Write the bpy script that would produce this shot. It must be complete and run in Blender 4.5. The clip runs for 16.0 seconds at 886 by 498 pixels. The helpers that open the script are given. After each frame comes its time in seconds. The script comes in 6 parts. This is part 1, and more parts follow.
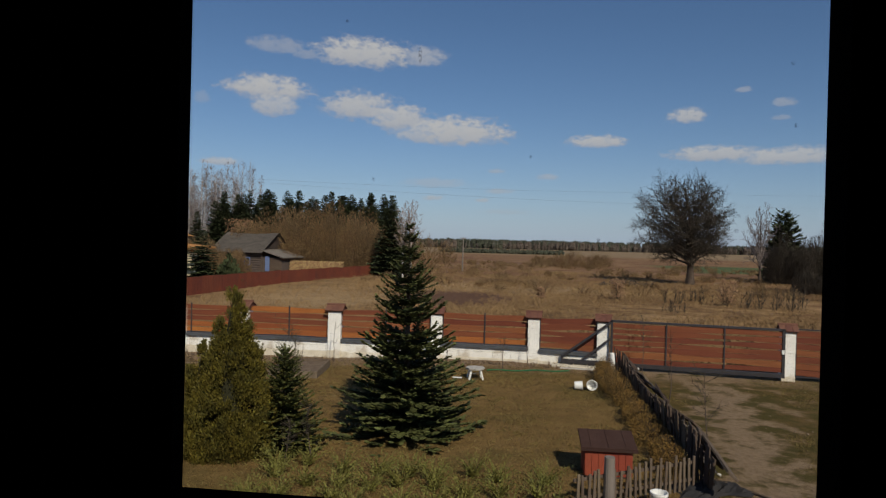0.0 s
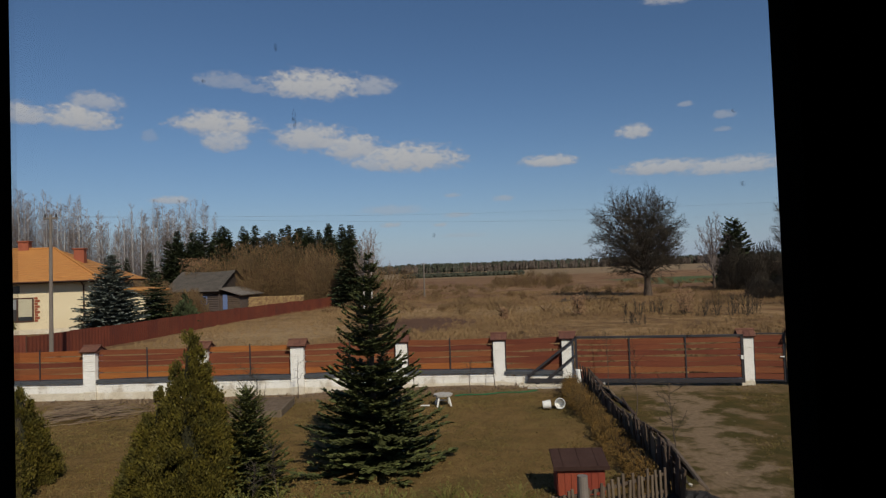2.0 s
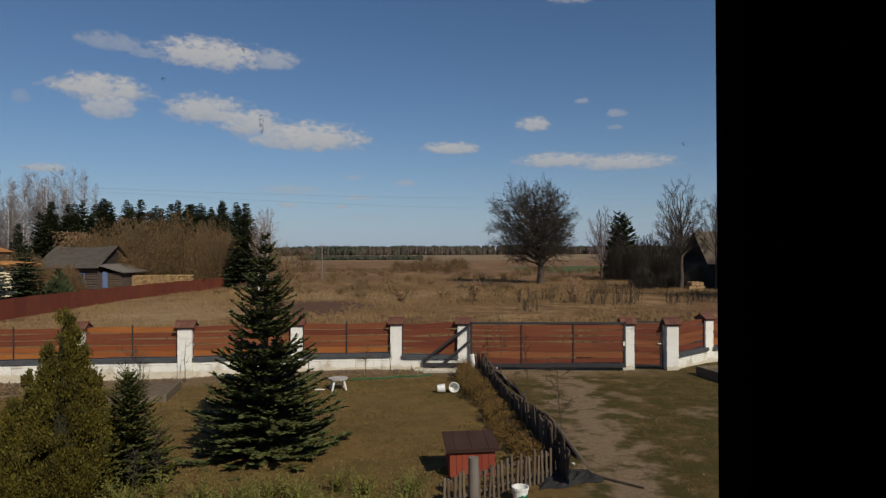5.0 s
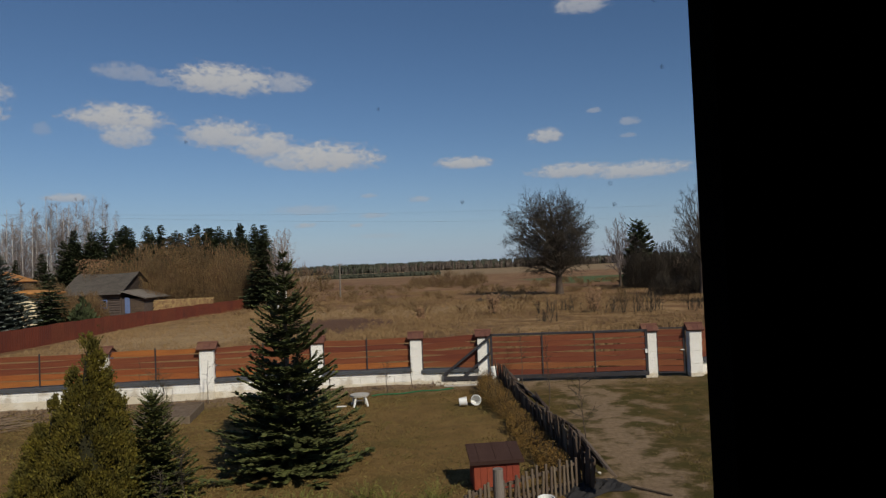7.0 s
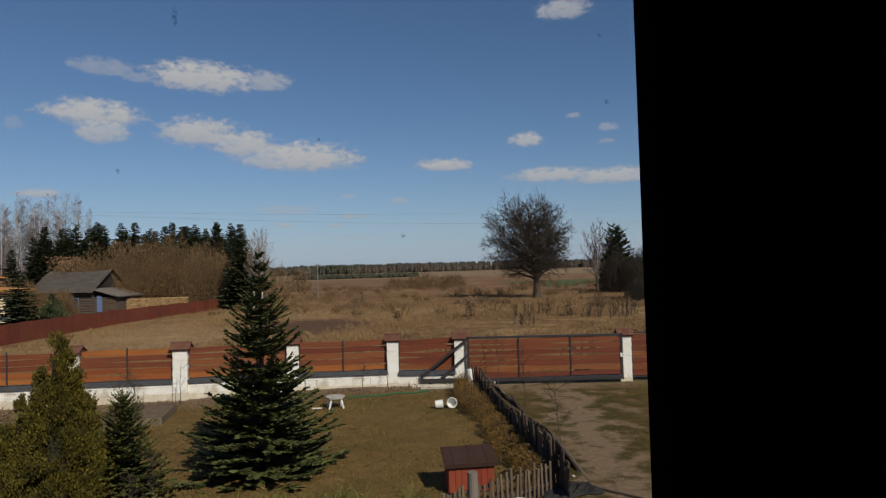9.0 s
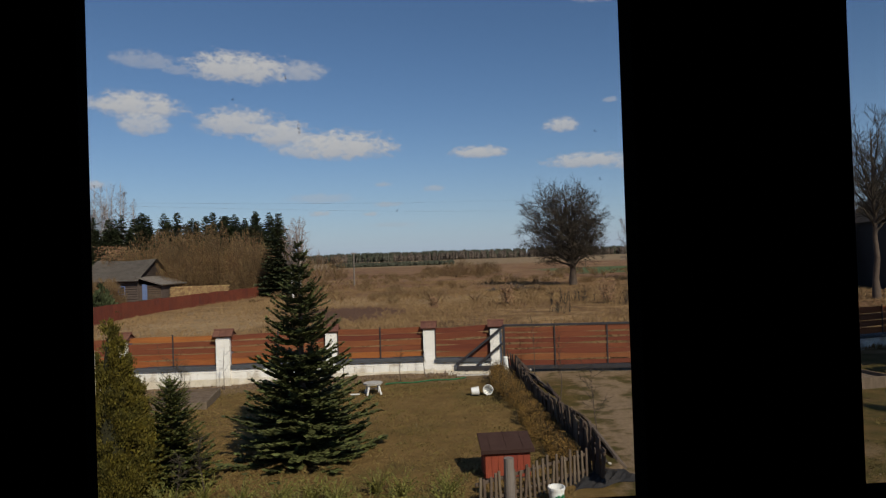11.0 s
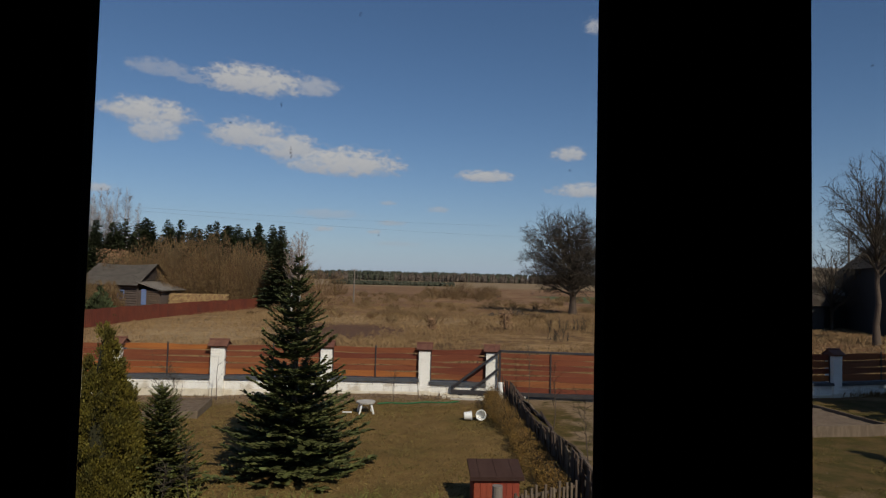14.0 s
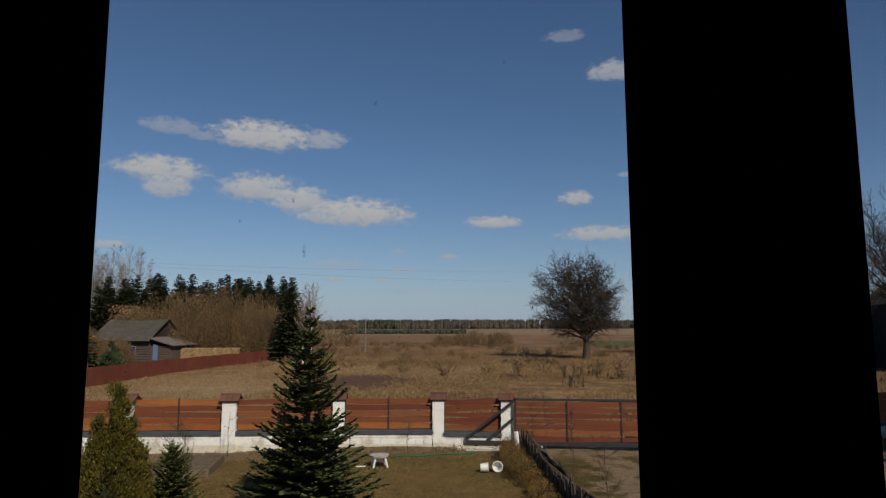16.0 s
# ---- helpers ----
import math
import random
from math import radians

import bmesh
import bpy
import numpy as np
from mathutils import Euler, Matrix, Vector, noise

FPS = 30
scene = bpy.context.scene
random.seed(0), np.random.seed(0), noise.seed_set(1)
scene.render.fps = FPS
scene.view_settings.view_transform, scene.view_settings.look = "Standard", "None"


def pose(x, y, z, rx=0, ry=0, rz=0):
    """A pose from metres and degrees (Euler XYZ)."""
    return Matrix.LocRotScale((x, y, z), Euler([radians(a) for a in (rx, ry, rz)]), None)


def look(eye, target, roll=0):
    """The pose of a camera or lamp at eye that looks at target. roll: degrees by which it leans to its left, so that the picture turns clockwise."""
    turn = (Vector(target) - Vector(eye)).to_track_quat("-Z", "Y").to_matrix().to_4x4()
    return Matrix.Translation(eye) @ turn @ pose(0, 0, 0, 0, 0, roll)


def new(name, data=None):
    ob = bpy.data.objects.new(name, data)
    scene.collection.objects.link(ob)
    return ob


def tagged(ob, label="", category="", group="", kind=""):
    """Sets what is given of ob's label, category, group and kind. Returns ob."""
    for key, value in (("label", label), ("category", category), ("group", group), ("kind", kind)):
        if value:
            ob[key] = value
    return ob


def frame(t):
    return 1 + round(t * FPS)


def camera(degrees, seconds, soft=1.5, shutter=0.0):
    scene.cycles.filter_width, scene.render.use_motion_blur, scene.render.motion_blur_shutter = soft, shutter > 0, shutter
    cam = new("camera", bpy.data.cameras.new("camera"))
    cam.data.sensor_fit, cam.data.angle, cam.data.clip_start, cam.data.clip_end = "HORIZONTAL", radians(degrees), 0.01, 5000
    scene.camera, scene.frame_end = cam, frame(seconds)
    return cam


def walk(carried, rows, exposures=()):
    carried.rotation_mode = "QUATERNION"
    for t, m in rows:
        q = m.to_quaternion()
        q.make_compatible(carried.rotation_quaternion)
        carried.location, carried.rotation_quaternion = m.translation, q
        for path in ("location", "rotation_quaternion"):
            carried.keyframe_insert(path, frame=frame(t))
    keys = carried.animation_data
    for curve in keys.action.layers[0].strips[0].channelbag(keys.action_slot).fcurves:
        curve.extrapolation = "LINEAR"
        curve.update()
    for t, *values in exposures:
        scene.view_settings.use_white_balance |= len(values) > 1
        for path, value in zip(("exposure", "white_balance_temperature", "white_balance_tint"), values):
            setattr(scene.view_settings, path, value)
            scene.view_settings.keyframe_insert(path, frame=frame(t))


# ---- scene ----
# camera and its walk
cam = camera(69.33, 16.0, soft=1.3)


def carried_row(t, x, y, z, yaw, pitch, roll):
    a, b = radians(yaw), radians(pitch)
    ahead = Vector((-math.sin(a) * math.cos(b), math.cos(a) * math.cos(b), math.sin(b)))
    eye = Vector((x, y, z))
    return t, look(eye, eye + ahead, roll)


PATH = [
    (0.0, 0.1441, -0.2647, 3.6626, 6.932, -0.399, 1.407),
    (0.3, 0.1349, -0.3124, 3.7256, 5.248, -2.562, -0.448),
    (0.5, 0.1309, -0.3503, 3.6904, 3.459, -3.730, -1.625),
    (0.8, 0.1243, -0.3434, 3.6944, 1.214, -2.658, 0.235),
    (1.0, 0.1291, -0.2986, 3.7278, 0.568, 1.074, 1.329),
    (1.5, 0.1457, -0.2099, 3.6556, 1.818, 3.610, 0.933),
    (2.0, 0.1628, -0.2149, 3.6879, 3.375, 1.850, -2.095),
    (2.5, 0.1811, -0.2187, 3.6355, 5.364, 1.645, -2.053),
    (3.0, 0.1889, -0.2210, 3.6364, 4.921, 2.114, -2.008),
    (3.5, 0.1629, -0.2291, 3.6427, 1.471, 0.677, -2.863),
    (4.0, 0.1412, -0.2323, 3.6436, -2.515, 0.812, -0.825),
    (4.5, 0.1397, -0.2180, 3.7043, -5.520, 0.206, 0.166),
    (7.0, 0.1519, -0.2222, 3.6433, -4.074, 1.630, -2.367),
    (7.5, 0.1614, -0.2207, 3.6416, -4.650, 1.953, -1.613),
    (8.0, 0.1658, -0.2204, 3.6663, -5.952, 1.656, -1.672),
    (10.5, 0.1658, -0.2216, 3.6319, -5.857, 1.898, -1.479),
    (11.0, 0.1537, -0.3172, 3.6759, -2.811, 0.712, -1.911),
    (11.5, 0.1781, -0.4462, 3.6953, 0.505, 1.501, -2.088),
    (12.0, 0.2158, -0.5161, 3.6946, 2.176, 1.601, -2.900),
    (12.5, 0.2000, -0.5270, 3.7106, 3.312, 5.193, -1.348),
    (13.0, 0.1984, -0.5001, 3.7024, 0.955, 3.338, 0.779),
    (13.5, 0.1778, -0.3997, 3.7102, 0.776, 5.039, 1.394),
    (14.0, 0.1656, -0.3354, 3.6777, -2.653, 2.665, 1.369),
    (14.5, 0.1627, -0.3294, 3.7006, -3.278, 4.853, 0.631),
    (15.0, 0.1601, -0.3225, 3.7049, -5.501, 4.256, 0.094),
    (15.5, 0.1615, -0.3234, 3.7075, -5.644, 3.820, 0.127),
    (16.0, 0.1590, -0.3129, 3.7052, -1.719, 6.852, -0.151),
]
walk(cam, [carried_row(*row) for row in PATH],
     exposures=((0.0, 0.0), (0.5, 0.5), (1.0, 0.42), (1.5, -0.05), (3.0, -0.1), (4.5, -0.05), (8.0, -0.05), (11.0, 0.05), (13.0, 0.0), (16.0, -0.1)))

# world, sun
SUN_TO = Vector((0.36, -0.70, 0.62)).normalized()
sun = new("sun", bpy.data.lights.new("sun", "SUN"))
sun.data.energy, sun.data.angle, sun.data.color = 3.7, radians(0.53), (1.0, 0.91, 0.77)
sun.matrix_world = look((0, 0, 30), Vector((0, 0, 30)) - SUN_TO)

world = bpy.data.worlds.new("world")
scene.world = world
world.use_nodes = True


def shader(tree):
    """Short hands for building node trees."""
    tree.nodes.clear()

    def node(kind, **given):
        n = tree.nodes.new(kind)
        for key, value in given.items():
            n.inputs[int(key[1:]) if key[0] == "i" and key[1:].isdigit() else key.replace("_", " ")].default_value = value
        return n

    def join(a, b):
        tree.links.new(a, b)

    def maths(op, a, b=0.0, clamp=False):
        n = tree.nodes.new("ShaderNodeMath")
        n.operation, n.use_clamp = op, clamp
        for k, v in enumerate((a, b)):
            if isinstance(v, (int, float)):
                n.inputs[k].default_value = v
            else:
                join(v, n.inputs[k])
        return n.outputs[0]

    def mix(fac, a, b):
        n = tree.nodes.new("ShaderNodeMix")
        n.data_type = "RGBA"
        for k, v in ((0, fac), (6, a), (7, b)):
            if isinstance(v, (int, float)):
                n.inputs[k].default_value = v
            elif isinstance(v, tuple):
                n.inputs[k].default_value = (*v, 1) if len(v) == 3 else v
            else:
                join(v, n.inputs[k])
        return n.outputs[2]

    def ramp(fac, lo, hi):
        n = tree.nodes.new("ShaderNodeMapRange")
        n.interpolation_type = "SMOOTHSTEP"
        join(fac, n.inputs[0])
        n.inputs[1].default_value, n.inputs[2].default_value = lo, hi
        return n.outputs[0]

    def noised(vector, scale, detail=4.0, rough=0.55):
        n = tree.nodes.new("ShaderNodeTexNoise")
        n.inputs["Scale"].default_value, n.inputs["Detail"].default_value, n.inputs["Roughness"].default_value = scale, detail, rough
        if vector is not None:
            join(vector, n.inputs["Vector"])
        return n.outputs["Fac"]

    return node, join, maths, mix, ramp, noised


def build_sky():
    """Clear spring sky with a few flat fair-weather clouds, each at its bearing and height over the horizon."""
    node, join, maths, mix, ramp, noised = shader(world.node_tree)
    tree = world.node_tree
    sky = tree.nodes.new("ShaderNodeTexSky")
    sky.sky_type, sky.sun_disc = "NISHITA", False
    sky.sun_elevation, sky.sun_rotation = math.asin(SUN_TO.z), math.atan2(SUN_TO.x, SUN_TO.y)
    sky.air_density, sky.dust_density, sky.ozone_density, sky.altitude = 1.0, 0.5, 3.0, 100
    coord = node("ShaderNodeTexCoord")
    split = node("ShaderNodeSeparateXYZ")
    join(coord.outputs["Generated"], split.inputs[0])
    x, y, z = split.outputs
    az = maths("MULTIPLY", maths("ARCTAN2", x, y), 57.2958)
    el = maths("MULTIPLY", maths("ARCSINE", z), 57.2958)
    flat = node("ShaderNodeCombineXYZ")
    join(az, flat.inputs[0])
    join(maths("MULTIPLY", el, 1.7), flat.inputs[1])
    warp = maths("MULTIPLY", maths("SUBTRACT", noised(flat.outputs[0], 0.8, 7.0, 0.62), 0.5), 1.7)
    fine = maths("MULTIPLY", maths("SUBTRACT", noised(flat.outputs[0], 1.6, 5.0, 0.65), 0.5), 0.7)
    rough = maths("ADD", warp, fine)
    total, base = None, None
    # bearing, height, half width, half thickness, density
    clouds = ((-32.8, 12.6, 3.3, 0.95, 1.0), (-31.6, 13.9, 2.4, 0.75, 0.75), (-36.8, 12.6, 2.6, 0.8, 0.9), (-22.5, 12.7, 4.3, 1.05, 1.0), (-22.0, 11.4, 2.4, 0.95, 0.85),
              (-14.6, 11.7, 4.2, 1.15, 0.95), (-11.0, 10.8, 3.4, 1.1, 0.95), (-6.0, 9.8, 5.9, 1.2, 1.0), (-9.0, 9.6, 3.4, 0.8, 0.8), (-14.4, 16.1, 5.6, 1.2, 1.0),
              (-9.2, 16.1, 2.6, 0.8, 0.7), (-21.8, 16.3, 2.9, 0.65, 0.5), (-19.3, 15.8, 1.6, 0.4, 0.45), (6.3, 9.1, 2.9, 0.56, 0.95), (13.7, 11.0, 1.8, 0.62, 0.9),
              (16.0, 7.9, 4.6, 0.62, 0.9), (21.4, 7.5, 5.2, 0.66, 0.9), (-26.3, 6.5, 2.0, 0.34, 0.8), (17.9, 12.9, 0.9, 0.22, 0.5), (20.8, 11.7, 1.1, 0.34, 0.5), (20.6, 10.6, 0.9, 0.24, 0.4),
              (17.3, 21.5, 2.9, 0.85, 0.75), (13.0, 24.7, 2.2, 0.5, 0.4), (-2.3, 6.6, 0.9, 0.2, 0.5), (2.2, 6.1, 1.2, 0.26, 0.5), (-7.7, 5.4, 3.6, 0.4, 0.4), (-8.0, 4.1, 1.2, 0.24, 0.7),
              (-3.5, 4.0, 0.8, 0.18, 0.6), (-2.0, 4.8, 1.4, 0.24, 0.5), (-1.5, 3.0, 3.0, 0.2, 0.3), (40.5, 13.4, 1.6, 0.6, 0.7), (-27.8, 11.6, 0.8, 0.5, 0.3))
    for bearing, height, wide, thick, dense in clouds:
        thick = thick * 1.38
        u = maths("DIVIDE", maths("SUBTRACT", az, bearing), wide)
        v = maths("DIVIDE", maths("SUBTRACT", el, height), thick)
        v = maths("MULTIPLY", v, maths("ADD", 1.15, maths("MULTIPLY", maths("SIGN", v), -0.25)))
        d = maths("ADD", maths("MULTIPLY", u, u), maths("MULTIPLY", v, v))
        m = maths("MULTIPLY", ramp(maths("ADD", maths("SUBTRACT", 1.0, d), rough), 0.0, 0.95), dense)
        m = maths("MULTIPLY", m, ramp(maths("SUBTRACT", 2.6, d), 0.0, 1.2))
        low = maths("MULTIPLY", m, maths("ADD", 0.5, maths("MULTIPLY", v, 0.5), True))
        total = m if total is None else maths("MAXIMUM", total, m)
        base = low if base is None else maths("MAXIMUM", base, low)
    haze = maths("POWER", maths("SUBTRACT", 1.0, maths("MAXIMUM", z, 0.0)), 9.0)
    tint = mix(haze, (0.85, 1.0, 1.16), (0.95, 1.0, 1.20))
    toned = tree.nodes.new("ShaderNodeMix")
    toned.data_type, toned.blend_type = "RGBA", "MULTIPLY"
    toned.inputs[0].default_value = 1.0
    join(sky.outputs[0], toned.inputs[6])
    join(tint, toned.inputs[7])
    white = mix(base, (5.8, 6.0, 6.7), (9.0, 8.7, 8.4))
    veil = maths("MULTIPLY", maths("POWER", maths("SUBTRACT", 1.0, maths("MAXIMUM", z, 0.0)), 13.0), 0.72)
    hazy = mix(veil, toned.outputs[2], (5.6, 7.2, 9.8))
    colour = mix(maths("MULTIPLY", total, 0.93), hazy, white)
    ground = mix(ramp(z, -0.02, 0.0), (0.9, 0.75, 0.55), colour)
    back = node("ShaderNodeBackground", Strength=0.060)
    join(ground, back.inputs[0])
    out = node("ShaderNodeOutputWorld")
    join(back.outputs[0], out.inputs[0])


build_sky()

# materials
MATS = {}


def mat(name, colour, other=None, rough=0.8, scale=6.0, fine=60.0, bump=0.15, metal=0.0, random_amount=0.0, island=0.0, stretch=(1, 1, 1), stain=None, stain_scale=1.2, spec=0.3, translucent=0.0):
    """A surface whose colour drifts at two scales between colour and other, with grain, fine relief and stains."""
    if name in MATS:
        return MATS[name]
    m = bpy.data.materials.new(name)
    m.use_nodes = True
    node, join, maths, mix, ramp, noised = shader(m.node_tree)
    other = other or tuple(c * 0.7 for c in colour)
    coord = node("ShaderNodeTexCoord")
    place = node("ShaderNodeMapping")
    place.inputs["Scale"].default_value = stretch
    join(coord.outputs["Object"], place.inputs[0])
    where = place.outputs[0]
    if random_amount:
        info = node("ShaderNodeObjectInfo")
        shift = node("ShaderNodeVectorMath")
        shift.operation = "MULTIPLY_ADD"
        spread = node("ShaderNodeCombineXYZ")
        for k in range(3):
            join(info.outputs["Random"], spread.inputs[k])
        join(spread.outputs[0], shift.inputs[0])
        shift.inputs[1].default_value = (37.0, 19.0, 53.0)
        join(where, shift.inputs[2])
        where = shift.outputs[0]
    large, small = noised(where, scale), noised(where, fine, 3.0, 0.7)
    fac = maths("ADD", maths("MULTIPLY", ramp(large, 0.3, 0.7), 0.65), maths("MULTIPLY", small, 0.35))
    out = mix(fac, colour, other)
    if stain:
        out = mix(maths("MULTIPLY", ramp(noised(where, stain_scale, 6.0, 0.65), 0.52, 0.72), 0.8), out, stain)
    if random_amount or island:
        hue = node("ShaderNodeHueSaturation")
        if island:
            geo = node("ShaderNodeNewGeometry")
            r = geo.outputs["Random Per Island"]
            amount = island
        else:
            r, amount = info.outputs["Random"], random_amount
        join(maths("ADD", 1.0 - amount / 2, maths("MULTIPLY", r, amount)), hue.inputs["Value"])
        join(maths("ADD", 0.5 - amount * 0.02, maths("MULTIPLY", r, amount * 0.04)), hue.inputs["Hue"])
        join(out, hue.inputs["Color"])
        out = hue.outputs[0]
    bsdf = node("ShaderNodeBsdfPrincipled", Roughness=rough, Metallic=metal)
    bsdf.inputs["Specular IOR Level"].default_value = spec
    join(out, bsdf.inputs["Base Color"])
    if bump:
        b = node("ShaderNodeBump", Strength=min(1.0, bump * 2.5), Distance=0.01)
        join(small, b.inputs["Height"])
        join(b.outputs[0], bsdf.inputs["Normal"])
    end = bsdf.outputs[0]
    if translucent:
        tr = node("ShaderNodeBsdfTranslucent")
        join(out, tr.inputs[0])
        blend = node("ShaderNodeMixShader")
        blend.inputs[0].default_value = translucent
        join(end, blend.inputs[1])
        join(tr.outputs[0], blend.inputs[2])
        end = blend.outputs[0]
    o = node("ShaderNodeOutputMaterial")
    join(end, o.inputs[0])
    MATS[name] = m
    return m


def ground_material():
    """One sheet: lawn, sandy drive, tall dry meadow, ploughed and green strips far off."""
    m = bpy.data.materials.new("ground")
    m.use_nodes = True
    node, join, maths, mix, ramp, noised = shader(m.node_tree)
    coord = node("ShaderNodeTexCoord")
    where = coord.outputs["Object"]
    split = node("ShaderNodeSeparateXYZ")
    join(where, split.inputs[0])
    x, y, _ = split.outputs
    n1, n2, n3, n4 = noised(where, 0.35, 5.0), noised(where, 1.8, 5.0, 0.6), noised(where, 9.0, 5.0, 0.65), noised(where, 70.0, 3.0, 0.7)
    lawn = mix(ramp(n2, 0.35, 0.65), (0.189, 0.116, 0.039), (0.274, 0.168, 0.061))
    lawn = mix(maths("MULTIPLY", ramp(n1, 0.5, 0.62), 0.55), lawn, (0.116, 0.093, 0.026))
    lawn = mix(maths("MULTIPLY", ramp(n3, 0.55, 0.75), 0.5), lawn, (0.415, 0.262, 0.118))
    clod = noised(where, 24.0, 4.0, 0.7)
    lawn = mix(maths("MULTIPLY", ramp(clod, 0.48, 0.66), 0.55), lawn, (0.099, 0.068, 0.025))
    lawn = mix(maths("MULTIPLY", n4, 0.45), lawn, (0.114, 0.074, 0.030))
    soil = mix(ramp(n3, 0.4, 0.6), (0.188, 0.123, 0.073), (0.271, 0.186, 0.116))
    border = maths("MULTIPLY", ramp(maths("ADD", y, maths("MULTIPLY", n2, 1.6)), 19.0, 19.9), 0.8)
    lawn = mix(border, lawn, soil)
    # sandy drive right of the plank fence, with wheel-worn patches
    sand = mix(ramp(n3, 0.35, 0.65), (0.218, 0.148, 0.087), (0.308, 0.216, 0.130))
    sand = mix(maths("MULTIPLY", ramp(clod, 0.5, 0.68), 0.5), sand, (0.142, 0.098, 0.057))
    sand = mix(maths("MULTIPLY", n4, 0.3), sand, (0.240, 0.173, 0.111))
    turf = mix(ramp(n2, 0.4, 0.62), (0.080, 0.064, 0.018), (0.145, 0.092, 0.035))
    turf = mix(maths("MULTIPLY", n4, 0.35), turf, (0.082, 0.064, 0.023))
    bend = maths("ADD", 3.9, maths("MULTIPLY", maths("SUBTRACT", y, 9.0), 0.17))
    off = maths("ABSOLUTE", maths("SUBTRACT", x, bend))
    worn = ramp(maths("SUBTRACT", maths("ADD", 0.62, maths("MULTIPLY", maths("SUBTRACT", n2, 0.5), 4.2)), off), -0.35, 0.5)
    gate_side = maths("MULTIPLY", ramp(y, 17.6, 19.2), ramp(x, 2.5, 3.4))
    gate_side = maths("MULTIPLY", gate_side, ramp(maths("SUBTRACT", 9.6, x), 0.0, 2.0))
    worn = maths("MAXIMUM", worn, maths("MULTIPLY", gate_side, ramp(n2, 0.3, 0.5)))
    tracks = maths("MULTIPLY", ramp(noised(where, 0.9, 4.0, 0.6), 0.54, 0.66), 0.7)
    tracks = maths("MULTIPLY", tracks, ramp(maths("SUBTRACT", 9.5, x), 0.0, 2.5))
    yard = mix(maths("MAXIMUM", worn, tracks), turf, sand)
    inside = mix(ramp(maths("ADD", x, maths("MULTIPLY", maths("SUBTRACT", n3, 0.5), 0.5)), 3.0, 3.35), lawn, yard)
    # meadow
    straw = mix(ramp(n2, 0.35, 0.65), (0.289, 0.174, 0.075), (0.186, 0.104, 0.049))
    straw = mix(maths("MULTIPLY", n4, 0.4), straw, (0.109, 0.064, 0.033))
    mott = noised(where, 0.8, 6.0, 0.7)
    straw = mix(maths("MULTIPLY", ramp(mott, 0.48, 0.64), 0.75), straw, (0.118, 0.072, 0.037))
    straw = mix(maths("MULTIPLY", ramp(mott, 0.48, 0.32), 0.7), straw, (0.423, 0.273, 0.126))
    stretched = node("ShaderNodeMapping")
    stretched.inputs["Scale"].default_value = (0.05, 0.06, 1)
    join(where, stretched.inputs[0])
    broad = noised(stretched.outputs[0], 1.0, 5.0, 0.6)
    straw = mix(maths("MULTIPLY", ramp(broad, 0.45, 0.62), 0.75), straw, (0.160, 0.084, 0.044))
    drift = node("ShaderNodeMapping")
    drift.inputs["Scale"].default_value = (0.22, 0.20, 1)
    drift.inputs["Location"].default_value = (3.1, 7.7, 0)
    join(where, drift.inputs[0])
    wisps = noised(drift.outputs[0], 1.0, 7.0, 0.68)
    straw = mix(maths("MULTIPLY", ramp(wisps, 0.50, 0.66), 0.55), straw, (0.452, 0.294, 0.144))
    straw = mix(maths("MULTIPLY", ramp(wisps, 0.46, 0.34), 0.6), straw, (0.110, 0.068, 0.034))
    px = maths("DIVIDE", maths("ADD", x, 4.4), 4.2)
    py = maths("DIVIDE", maths("SUBTRACT", y, 44.0), 9.0)
    patch = maths("ADD", maths("MULTIPLY", px, px), maths("MULTIPLY", py, py))
    patch = ramp(maths("ADD", maths("SUBTRACT", 1.0, patch), maths("ADD", maths("MULTIPLY", maths("SUBTRACT", n1, 0.5), 2.2), maths("MULTIPLY", maths("SUBTRACT", n2, 0.5), 1.4))), -0.3, 0.7)
    straw = mix(maths("MULTIPLY", patch, 0.85), straw, (0.109, 0.058, 0.040))
    for cx, cy, rx, ry in ((-3.0, 57.0, 15.0, 7.0), (-14.0, 40.0, 6.5, 14.0)):
        qx = maths("DIVIDE", maths("SUBTRACT", x, cx), rx)
        qy = maths("DIVIDE", maths("SUBTRACT", y, cy), ry)
        pale_spot = maths("ADD", maths("MULTIPLY", qx, qx), maths("MULTIPLY", qy, qy))
        pale_spot = maths("ADD", maths("SUBTRACT", 1.0, pale_spot), maths("MULTIPLY", maths("SUBTRACT", n1, 0.5), 2.4))
        straw = mix(maths("MULTIPLY", ramp(pale_spot, -0.3, 0.8), 0.6), straw, (0.400, 0.278, 0.148))
    mid = mix(ramp(broad, 0.4, 0.6), (0.173, 0.090, 0.049), (0.244, 0.142, 0.073))
    scrub = noised(where, 0.33, 7.0, 0.72)
    mid = mix(maths("MULTIPLY", ramp(scrub, 0.5, 0.62), 0.7), mid, (0.098, 0.060, 0.036))
    mid = mix(maths("MULTIPLY", ramp(scrub, 0.48, 0.36), 0.6), mid, (0.290, 0.190, 0.098))
    field = mix(ramp(y, 55.0, 85.0), straw, mid)
    pale = mix(ramp(broad, 0.4, 0.6), (0.256, 0.180, 0.104), (0.217, 0.151, 0.088))
    field = mix(ramp(y, 240.0, 300.0), field, pale)
    green = maths("MULTIPLY", ramp(y, 105.0, 112.0), ramp(maths("SUBTRACT", 160.0, y), 0.0, 10.0))
    green = maths("MULTIPLY", green, ramp(x, 26.0, 34.0))
    field = mix(green, field, (0.075, 0.105, 0.042))
